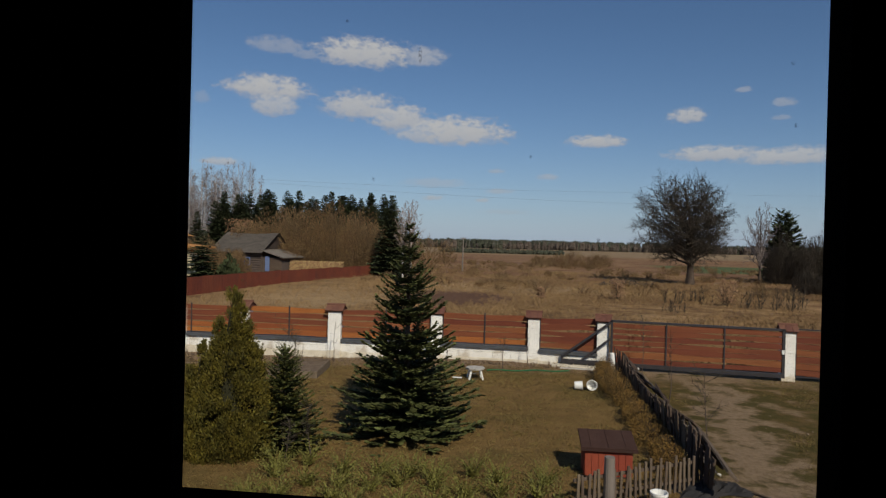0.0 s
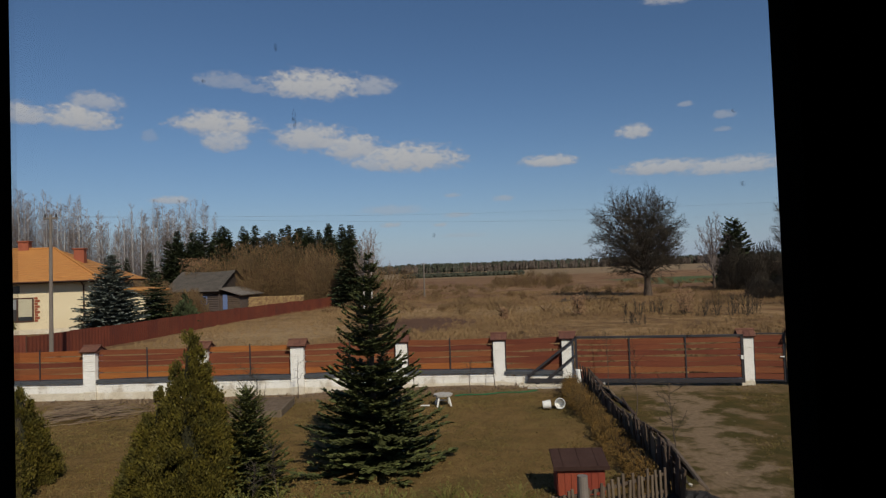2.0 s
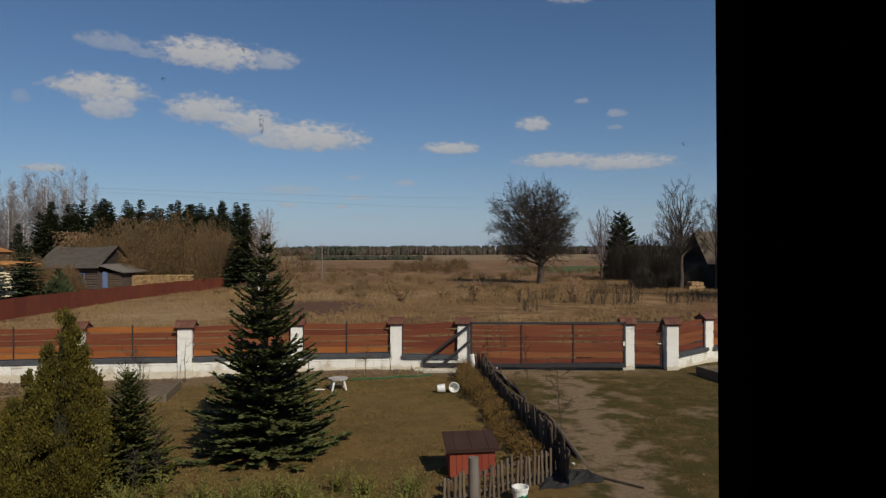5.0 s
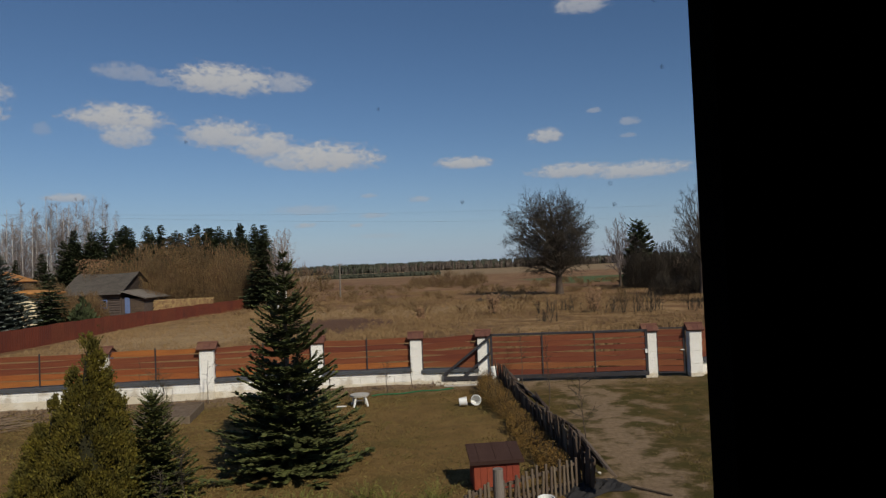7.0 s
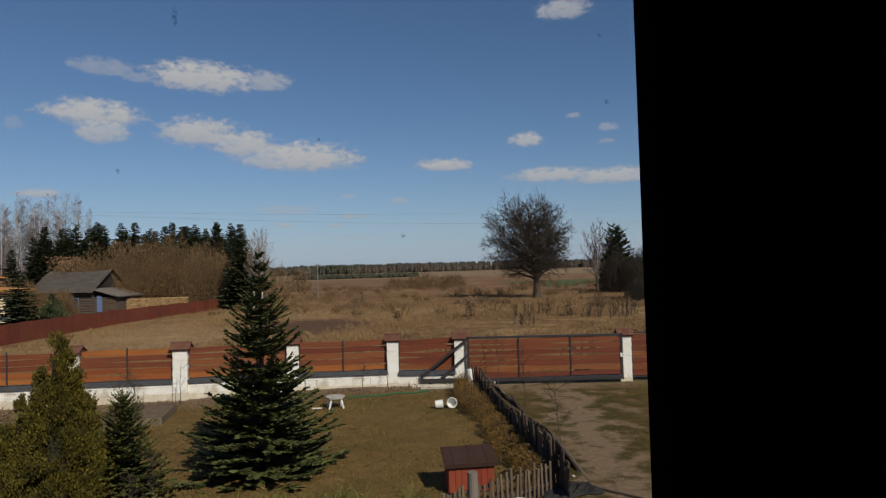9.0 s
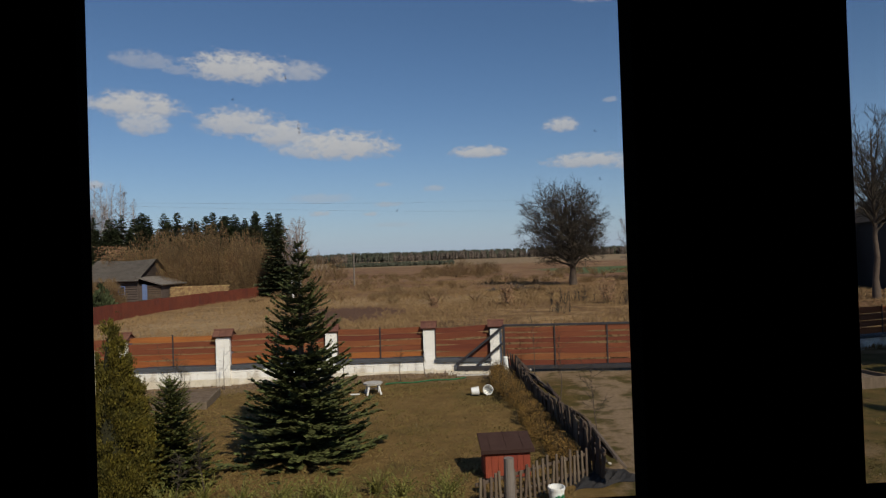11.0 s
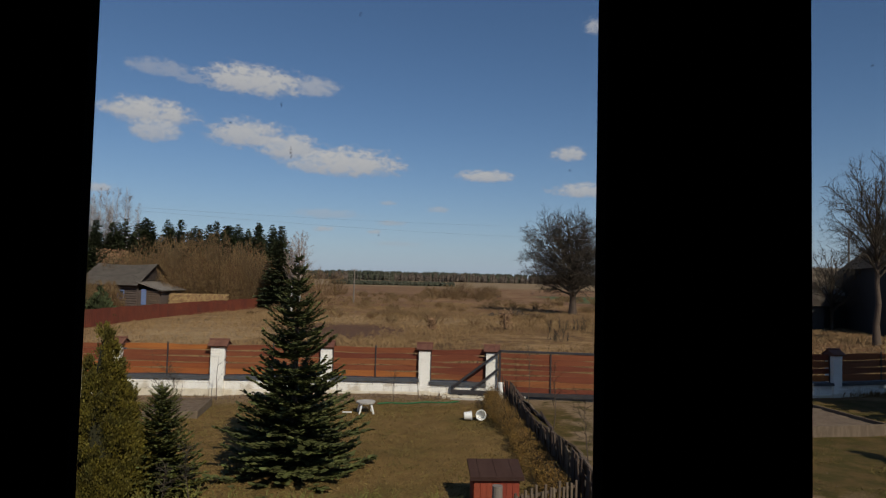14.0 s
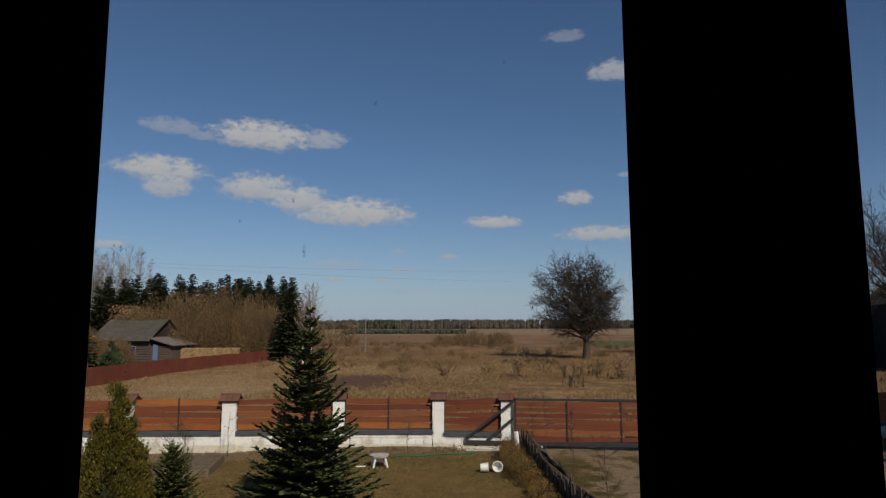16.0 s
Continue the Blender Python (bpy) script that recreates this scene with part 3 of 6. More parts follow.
def conifer_meshes(height, radius, seed, layers, arms, needles, mat_a, mat_b=None, tip=0.03, lift=0.25, bare=0.04, spray=0.11, profile=1.0, width=0.35, ragged=0.55):
    """Trunk and needled crown of a spruce or fir: whorls of arms, each clothed with small upward and sideways sprays."""
    rng = random.Random(seed)
    vs, fs = [], []
    tube(vs, fs, Vector((0, 0, 0)), Vector((0, 0, height * 0.97)), radius * 0.05 + 0.02, 0.006, 7)
    trunk = mesh_of("trunk", vs, fs, M_BARK, True)
    va, fa, vb, fb = [], [], [], []
    for k in range(layers):
        u = (k + rng.random() * 0.5) / layers
        z = height * (bare + (1 - bare) * u)
        out = radius * ((1 - u) ** profile) * rng.uniform(0.82, 1.12) + 0.04
        count = max(4, int(arms * (0.45 + 0.55 * (1 - u))))
        for a in range(count):
            ang = 6.283 * (a + rng.random() * 0.7) / count + k
            z = max(0.03, height * (bare + (1 - bare) * u) + rng.uniform(-ragged, ragged) * height / layers)
            long = out * rng.uniform(0.72, 1.12)
            rise = lift * (0.35 + 0.9 * u) * rng.uniform(0.5, 1.4)
            side = Vector((math.cos(ang), math.sin(ang), 0))
            cross = Vector((-side.y, side.x, 0))
            pts = []
            for s in range(5):
                w = s / 4
                pts.append(Vector((0, 0, z)) + side * long * w + Vector((0, 0, long * (rise * w * w * 1.6 - 0.30 * w * (1 - u) * (1 - 0.35 * w)))))
            tube(va, fa, pts[0], pts[2], 0.012, 0.007, 3)
            tube(va, fa, pts[2], pts[4], 0.007, 0.003, 3)
            n = max(4, int(needles * long / radius) + 3)
            for i in range(n):
                w = 0.12 + 0.88 * (i + rng.random()) / n
                s = min(int(w * 4), 3)
                at = pts[s].lerp(pts[s + 1], w * 4 - s)
                run = (pts[s + 1] - pts[s]).normalized()
                for way in (-1, 1):
                    size = spray * rng.uniform(0.6, 1.25) * (1.12 - 0.38 * w) * (0.40 + 0.60 * (1 - u))
                    go = (run * rng.uniform(0.35, 0.9) + cross * way * rng.uniform(0.5, 1.3) + Vector((0, 0, rng.uniform(-0.25, 0.35)))).normalized()
                    wid = (go.cross(Vector((0, 0, 1))) + Vector((0, 0, rng.uniform(-0.8, 0.8)))).normalized() * size * width
                    fresh = mat_b is not None and (w > 0.62 and rng.random() < 0.45)
                    v, f = (vb, fb) if fresh else (va, fa)
                    j = len(v)
                    v.extend((at - wid * 0.35, at + wid * 0.35, at + go * size * 0.6 + wid, at + go * size * 1.05, at + go * size * 0.55 - wid))
                    f.append((j, j + 1, j + 2, j + 3, j + 4))
    # leader
    tube(va, fa, Vector((0, 0, height * 0.9)), Vector((0, 0, height)), 0.012, 0.004, 3)
    return trunk, mesh_of("crown", va, fa, mat_a), (mesh_of("tips", vb, fb, mat_b) if vb else None)


def conifer(name, x, y, meshes, label, group="", turn=0.0, scale=1.0, category="tree"):
    tree = empty(name, Matrix.Translation((x, y, -0.03)) @ Matrix.Rotation(turn, 4, "Z") @ Matrix.Scale(scale, 4), label, category, group)
    part_mesh("trunk", meshes[0], tree)
    crown = part_mesh("crown", meshes[1], tree, "needled crown")
    if meshes[2]:
        part_mesh("tips", meshes[2], crown, "lighter young shoots")
    return tree


def thuja(name, x, y, height, radius, seed, label, material=M_THUJA, lobes=((0, 0, 1.0),), count=5200, size=0.12, group=""):
    """A dense columnar conifer of upright flat sprays round a core coloured dark for shade; lobes: leaders beside the
    main one.
    """
    rng = random.Random(seed)
    tree = empty(name, pose(x, y, -0.02), label, "tree", group)
    vs, fs = [], []
    tube(vs, fs, Vector((0, 0, 0)), Vector((0, 0, height * 0.8)), 0.06, 0.01, 7)
    part_mesh("trunk", mesh_of("trunk", vs, fs, M_BARK, True), tree)
    vs, fs, vc, fc = [], [], [], []
    for dx, dy, share in lobes:
        h, r = height * share, radius * (0.75 + 0.25 * share)

        def girth(u):
            return r * (1.0 - u) ** 0.80 * (0.72 + 0.28 * min(1.0, u * 6 + 0.2)) + 0.03 * (1 - u)

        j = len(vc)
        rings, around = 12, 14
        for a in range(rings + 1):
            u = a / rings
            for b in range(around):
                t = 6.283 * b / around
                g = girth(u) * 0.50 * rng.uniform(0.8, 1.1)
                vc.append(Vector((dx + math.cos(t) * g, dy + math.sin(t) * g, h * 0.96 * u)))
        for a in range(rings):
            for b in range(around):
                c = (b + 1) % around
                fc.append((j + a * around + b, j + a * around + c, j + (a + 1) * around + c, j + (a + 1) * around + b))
        clumps = []
        for _ in range(int(430 * share * height / 2.8)):
            u = 1 - math.sqrt(rng.random())
            t = rng.uniform(0, 6.283)
            g = girth(u) * rng.uniform(0.66, 1.14)
            clumps.append((Vector((dx + math.cos(t) * g, dy + math.sin(t) * g, h * u)), t, rng.uniform(0.035, 0.075) * (0.45 + 0.55 * (1 - u))))
        clumps += [(Vector((dx, dy, h * (0.9 + 0.02 * k))), rng.uniform(0, 6.28), 0.016) for k in range(5)]
        for _ in range(int(count * share)):
            mid, t, wide = clumps[rng.randrange(len(clumps))]
            at = mid + Vector((rng.gauss(0, wide), rng.gauss(0, wide), rng.gauss(0.02, wide * 1.5)))
            out = Vector((math.cos(t), math.sin(t), 0))
            go = (out * rng.uniform(0.1, 0.8) + Vector((rng.uniform(-0.4, 0.4), rng.uniform(-0.4, 0.4), rng.uniform(0.4, 1.3)))).normalized()
            s = size * rng.uniform(0.6, 1.5)
            wid = turned(go, math.pi / 2, rng.uniform(0, 6.283)) * s * 0.24
            k = len(vs)
            vs.extend((at, at + go * s * 0.45 + wid, at + go * s * 0.75 + wid * 0.45, at + go * s * 1.1, at + go * s * 0.7 - wid * 0.5, at + go * s * 0.4 - wid))
            fs.append((k, k + 1, k + 2, k + 3, k + 4, k + 5))
    core = part_mesh("inner_growth", mesh_of("inner_growth", vc, fc, M_THUJAIN, True), tree, "inner growth coloured dark for shade")
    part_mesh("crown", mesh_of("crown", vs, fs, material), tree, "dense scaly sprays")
    return tree


def blades(name, spots, material, label, tall, blade=0.012, per=5, seed=1, lean=0.5, parent=None, category="grass"):
    """Tufts of grass at the spots, as one mesh."""
    rng = random.Random(seed)
    vs, fs = [], []
    for x, y, s in spots:
        for _ in range(per):
            a, l = rng.uniform(0, 6.283), tall * s * rng.uniform(0.5, 1.2)
            d = Vector((math.cos(a), math.sin(a), 0))
            w = Vector((-d.y, d.x, 0)) * blade * (0.6 + 0.6 * s)
            p = Vector((x + rng.uniform(-0.1, 0.1) * s, y + rng.uniform(-0.1, 0.1) * s, -0.01 - (dip(x, y) if y < 20.5 else 0.0)))
            k = len(vs)
            b = lean * rng.random()
            vs.extend((p - w, p + w, p + d * l * b * 0.4 + w * 0.7 + Vector((0, 0, l * 0.6)), p + d * l * b + Vector((0, 0, l * (1 - 0.3 * b))), p + d * l * b * 0.4 - w * 0.7 + Vector((0, 0, l * 0.6))))
            fs.append((k, k + 1, k + 2, k + 3, k + 4))
    return tagged(new(name, mesh_of(name, vs, fs, material)), label, category, kind="stuff")


# ---- the setting: ground, the room behind the window ----
def dip(x, y):
    """The lawn sinks a little towards the fence's far end."""
    u, v = min(1.0, max(0.0, (-x - 1.0) / 7)), min(1.0, max(0.0, (y - 14.5) / 4))
    return 0.15 * u * u * (3 - 2 * u) * v


def build_ground():
    xs = sorted({-4000.0, -1500.0, -600.0, -300.0, -150.0, 150.0, 300.0, 600.0, 1500.0, 4000.0} | {float(v) for v in range(-90, 91, 3)} | {k * 0.5 for k in range(-40, 45)})
    ys = sorted({-400.0, -100.0, -30.0, 0.0, 170.0, 240.0, 300.0, 450.0, 700.0, 1100.0, 2200.0, 4000.0} | {float(v) for v in range(27, 130, 4)} | {6 + k * 0.5 for k in range(0, 42)})
    vs, fs = [], []
    for yy in ys:
        for xx in xs:
            z = 0.0
            if 20.8 < yy < 160 and abs(xx) < 90:
                z = 0.22 * (noise.noise(Vector((xx * 0.08, yy * 0.06, 3.0)))) * min(1, (yy - 20.8) / 6)
            elif 6 < yy <= 20.5 and abs(xx) < 20:
                z = 0.035 * noise.noise(Vector((xx * 0.6, yy * 0.6, 8.0))) - dip(xx, yy)
            vs.append((xx, yy, z))
    n = len(xs)
    for j in range(len(ys) - 1):
        for i in range(n - 1):
            fs.append((j * n + i, j * n + i + 1, (j + 1) * n + i + 1, (j + 1) * n + i))
    tagged(new("ground", mesh_of("ground", vs, fs, ground_material(), True)), "lawn, sandy drive and dry meadow reaching the horizon", "ground", kind="structure")


build_ground()

PANE_L, PANE_R, PANE_M, PANE_END = 0.0, 0.265, 0.3751, 0.640
ROWS_Z = ((3.150, 3.523), (3.5513, 3.8921), (3.9185, 4.300))


def build_room():
    outer = (-0.62, 1.26, 2.72, 4.72)
    x0, x1, z0, z1 = outer
    for name, b in (("wall_front_left", (-2.2, x0, -0.02, 0.30, 0.0, 5.2)), ("wall_front_right", (x1, 2.8, -0.02, 0.30, 0.0, 5.2)),
                    ("wall_front_below", (x0, x1, -0.02, 0.30, 0.0, z0)), ("wall_front_above", (x0, x1, -0.02, 0.30, z1, 5.2)),
                    ("wall_left", (-2.4, -2.2, -4.0, 0.30, 0.0, 5.2)), ("wall_right", (2.8, 3.0, -4.0, 0.30, 0.0, 5.2)), ("wall_back", (-2.4, 3.0, -4.2, -4.0, 0.0, 5.2))):
        ob = part(name, boxed(*b), M_ROOM, None)
        tagged(ob, "dim plastered wall of the room behind the window", "wall", kind="structure")
    tagged(part("floor", boxed(-2.4, 3.0, -4.2, 0.3, 2.0, 2.15), M_ROOM, None), "dark floor of the upstairs room", "floor", kind="structure")
    tagged(part("ceiling", boxed(-2.5, 3.1, -4.3, 0.32, 5.2, 5.35), M_ROOM, None), "dim ceiling of the upstairs room", "ceiling", kind="structure")
    win = empty("window_1", pose(0, 0, 0), "dark two-sash window with small panes and dusty glass", "window", kind="structure")
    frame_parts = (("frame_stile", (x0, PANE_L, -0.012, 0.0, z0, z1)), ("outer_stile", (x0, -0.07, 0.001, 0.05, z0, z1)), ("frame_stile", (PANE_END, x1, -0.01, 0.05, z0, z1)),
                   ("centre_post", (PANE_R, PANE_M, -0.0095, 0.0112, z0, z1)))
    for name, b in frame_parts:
        part(name, boxed(*b, bevel=0.0012), M_FRAME, win, "painted timber, its backlit darkness put into the colour")
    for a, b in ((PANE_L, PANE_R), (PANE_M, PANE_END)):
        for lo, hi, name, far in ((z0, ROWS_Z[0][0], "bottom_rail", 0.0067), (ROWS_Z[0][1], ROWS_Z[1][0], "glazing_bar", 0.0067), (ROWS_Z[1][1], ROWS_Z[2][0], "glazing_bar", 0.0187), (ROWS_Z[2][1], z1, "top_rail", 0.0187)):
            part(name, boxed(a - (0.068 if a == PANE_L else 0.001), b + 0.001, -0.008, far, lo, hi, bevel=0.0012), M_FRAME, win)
        for lo, hi in ROWS_Z:
            pane = part("pane", boxed(a - 0.003, b + 0.003, 0.0025, 0.0055, lo - 0.003, hi + 0.003), M_GLASS, win, "dusty window glass")
            pane.visible_shadow = False
    rng = random.Random(5)
    # flecks and runs of dirt on the panes
    flecks = ((0.100, 3.7417, 0.0008, 0.0034), (0.2502, 3.7128, 0.0010, 0.0011), (0.1753, 3.666, 0.0009, 0.0009), (0.2289, 3.6709, 0.0009, 0.0008), (0.2301, 3.6634, 0.0010, 0.0010),
              (0.1471, 3.6997, 0.0007, 0.0008), (0.081, 3.6896, 0.0006, 0.0012), (0.4697, 3.8123, 0.0015, 0.0088), (0.41, 3.8484, 0.0013, 0.0018), (0.4511, 3.8633, 0.0008, 0.0060),
              (0.4545, 3.8302, 0.0010, 0.0010), (0.4783, 3.825, 0.0018, 0.0011), (0.4987, 3.7884, 0.0009, 0.0008), (0.4161, 3.801, 0.0009, 0.0007), (0.1345, 3.8175, 0.0011, 0.0013),
              (0.0942, 3.7676, 0.0007, 0.0017), (0.0683, 3.7569, 0.0008, 0.0007), (0.5009, 3.8501, 0.0013, 0.0016), (0.5368, 3.8225, 0.0011, 0.0012), (0.2485, 3.7372, 0.0009, 0.0008),
              (0.430, 3.829, 0.0007, 0.0007), (0.487, 3.839, 0.0009, 0.0010), (0.443, 3.862, 0.0007, 0.0008), (0.520, 3.836, 0.0008, 0.0009), (0.20, 3.84, 0.0007, 0.0007))
    for k, (cx, cz, rx, rz) in enumerate(flecks):
        vs, n = [], 10
        for i in range(n):
            t, j = 6.283 * i / n, rng.uniform(0.65, 1.2)
            vs.append((cx + math.cos(t) * rx * j, 0.0022, cz + math.sin(t) * rz * j))
        m = len(vs)
        vs += [(a, 0.0012, c) for a, _, c in [((x + cx) / 2, 0, (z + cz) / 2) for x, _, z in vs]]
        fs = [(i, (i + 1) % n, m + (i + 1) % n, m + i) for i in range(n)] + [tuple(range(m, m + n))]
        part_mesh("dirt_fleck", mesh_of("dirt_fleck", vs, fs, M_SPECK), win)


build_room()

# ---- the garden fence ----
POSTS = ((-21.2, 20.5), (-16.4, 20.4), (-12.72, 20.25), (-9.02, 20.3), (-5.84, 20.25), (-2.5, 20.4), (0.62, 20.25), (2.74, 20.0), (7.83, 19.25), (9.12, 18.95), (10.95, 20.3), (14.5, 20.9), (18.6, 22.0))
POST_H = 1.56


def pillar_parts():
    """Whitewashed brick pillar, rough-faced, with a hipped clay cap."""
    rng = random.Random(3)
    courses = []
    for k in range(13):
        bm = bmesh.new()
        z = 0.10 + k * 0.094
        j = rng.uniform(-0.005, 0.005)
        box(bm, -0.18 + j, 0.18 + j, -0.18 - j, 0.18 - j, z, z + 0.0925, bevel=0.004)
        me = bpy.data.meshes.new("course")
        bm.to_mesh(me)
        bm.free()
        me.materials.append(M_WHITE)
        courses.append(me)
    return courses


COURSES = pillar_parts()


def pillar(x, y, turn, wide=1.0):
    ob = empty("fence_pillar", Matrix.Translation((x, y, 0)) @ Matrix.Rotation(turn, 4, "Z") @ Matrix.Diagonal((wide, wide, 1.05, 1.0)), "whitewashed rough brick fence pillar with brown clay cap", "pillar", "pillars of the garden fence")
    part("core", boxed(-0.165, 0.165, -0.165, 0.165, -0.25, 1.34), M_WHITE, ob)
    part("foot", boxed(-0.185, 0.185, -0.185, 0.185, -0.25, 0.12, bevel=0.01), M_PLINTH, ob, "grey weathered foot")
    for me in COURSES:
        part_mesh("course", me, ob)
    part("cap_slab", boxed(-0.235, 0.235, -0.235, 0.235, 1.325, 1.36, bevel=0.006), M_CAP, ob, "brown clay cap")
    bm = bmesh.new()
    pts = [(x, y, z) for x in (-0.22, 0.22) for y, z in ((-0.22, 1.361), (0.22, 1.361), (0.0, 1.50))]
    v = [bm.verts.new(p) for p in pts]
    for f in ((0, 1, 2), (5, 4, 3), (0, 2, 5, 3), (1, 4, 5, 2), (0, 3, 4, 1)):
        bm.faces.new([v[k] for k in f])
    part("cap_core", bm, M_CAP, ob)
    for side in (-1, 1):
        for k in range(3):
            lean = math.atan2(0.145, 0.25)
            m = Matrix.Translation((-0.255 + k * 0.17, side * 0.265, 1.355)) @ Matrix.Rotation(lean if side < 0 else -lean, 4, "X")
            y0, y1 = (0, 0.31) if side < 0 else (-0.31, 0)
            part("cap_tile", boxed(0.003, 0.167, y0, y1, 0, 0.022, bevel=0.005, turn=m), M_CAP, ob)
    vs, fs = [], []
    tube(vs, fs, Vector((-0.265, 0, 1.535)), Vector((0.265, 0, 1.535)), 0.032, 0.032, 7)
    part_mesh("ridge_tile", mesh_of("ridge_tile", vs, fs, M_CAP), ob)
    return ob


def board_mesh(length, high, seed, material, thick=0.024, wave=0.018):
    """A waney-edged board: both long edges wander."""
    rng = random.Random(seed)
    n, vs, fs = 10, [], []
    a, b, c = rng.uniform(0, 6), rng.uniform(0, 6), rng.uniform(0.6, 1.6)
    for k in range(n + 1):
        x = length * k / n
        lo = wave * math.sin(a + c * x * 1.6) + rng.uniform(-0.004, 0.004)
        hi = high + wave * math.sin(b + c * x * 1.9) + rng.uniform(-0.004, 0.004)
        vs += [(x, 0, lo), (x, 0, hi), (x, thick, hi), (x, thick, lo)]
    for k in range(n):
        i = k * 4
        for e in range(4):
            f = (e + 1) % 4
            fs.append((i + e, i + f, i + 4 + f, i + 4 + e))
    fs += [(3, 2, 1, 0), (n * 4, n * 4 + 1, n * 4 + 2, n * 4 + 3)]
    return mesh_of("board", vs, fs, material)


def bay(p, q, seed, wall=0.46, orange=(), mid=1, wall_top=0.46, boards=5, top=1.47, label="", wave=0.016):
    """One fence bay between two pillars: whitewashed base wall, sheet ledge, stained boards, thin steel uprights."""
    a, b = Vector((*p, 0)), Vector((*q, 0))
    d = b - a
    length = d.length
    turn = math.atan2(d.y, d.x)
    ob = empty("fence_bay", Matrix.Translation(a) @ Matrix.Rotation(turn, 4, "Z"), label or "red-brown board fence bay on a whitewashed base wall", "fence", "bays of the garden fence")
    s, e = 0.17, length - 0.17
    rng = random.Random(seed)
    if wall:
        part("plinth", boxed(s, e, -0.15, 0.15, -0.3, 0.08, bevel=0.01), M_PLINTH, ob, "grey weathered plinth")
        n = max(2, int((e - s) / 0.55))
        for row in range(2):
            off = 0.0 if row == 0 else 0.27
            x = s
            while x < e - 0.02:
                w = min((0.55 + rng.uniform(-0.06, 0.06)) if x > s else 0.55 - off, e - x)
                h0 = 0.08 + row * (wall - 0.08) / 2
                j = rng.uniform(-0.006, 0.006)
                part("block", boxed(x + 0.003, x + w - 0.003, -0.14 + j, 0.14, h0, h0 + (wall - 0.08) / 2 - 0.004, bevel=0.008), M_WHITE, ob)
                x += w
        bm = boxed(s - 0.01, e + 0.01, -0.21, 0.19, wall, wall + 0.035, bevel=0.006)
        box(bm, s - 0.01, e + 0.01, -0.215, -0.195, wall - 0.06, wall + 0.002)
        part("ledge", bm, M_LEDGE, ob, "dark grey sheet-metal ledge")
    lo = (wall + 0.07) if wall else 0.09
    step = (top - lo) / boards
    for k in range(boards):
        z = lo + k * step
        m = M_BOARD_O if k in orange else M_BOARD
        brd = part_mesh("board", board_mesh(e - s - 0.04, step - 0.018 - rng.uniform(0, 0.014), seed * 10 + k, m, wave=wave), ob)
        brd.location = (s + 0.02, -0.02 + rng.uniform(-0.006, 0.006), z)
    for k in range(mid + 2):
        x = s + 0.03 + (e - s - 0.06) * k / (mid + 1)
        part("upright", boxed(x - 0.02, x + 0.02, -0.055, -0.03, lo - 0.06, top + 0.04, bevel=0.003), M_METAL, ob, "thin dark steel upright")
    return ob


def build_fence():
    turns = []
    for k, p in enumerate(POSTS):
        a, b = Vector(POSTS[max(0, k - 1)]), Vector(POSTS[min(len(POSTS) - 1, k + 1)])
        d = b - a
        turns.append(math.atan2(d.y, d.x) if k not in (8, 9) else math.radians(-8))
    for k, p in enumerate(POSTS):
        pillar(*p, turns[k], 1.18 if k < 5 else 1.0)
    oranges = {0: (0, 4), 1: (0, 3, 4), 2: (0, 1), 3: (0, 1, 4), 4: (0,), 5: (0,), 10: (0, 4), 11: (0, 3)}
    for k in range(len(POSTS) - 1):
        if k in (7, 8):
            continue
        few = k in (10, 11)
        bay(POSTS[k], POSTS[k + 1], 20 + k, orange=oranges.get(k, ()), mid=0 if k in (6, 9) else 1, boards=5 if not few else 4, wall=0.40 if k == 6 else 0.46,
            wave=0.035 if k == 6 else 0.014, label="short recessed bay of wavy red-brown boards" if k == 6 else "")


build_fence()


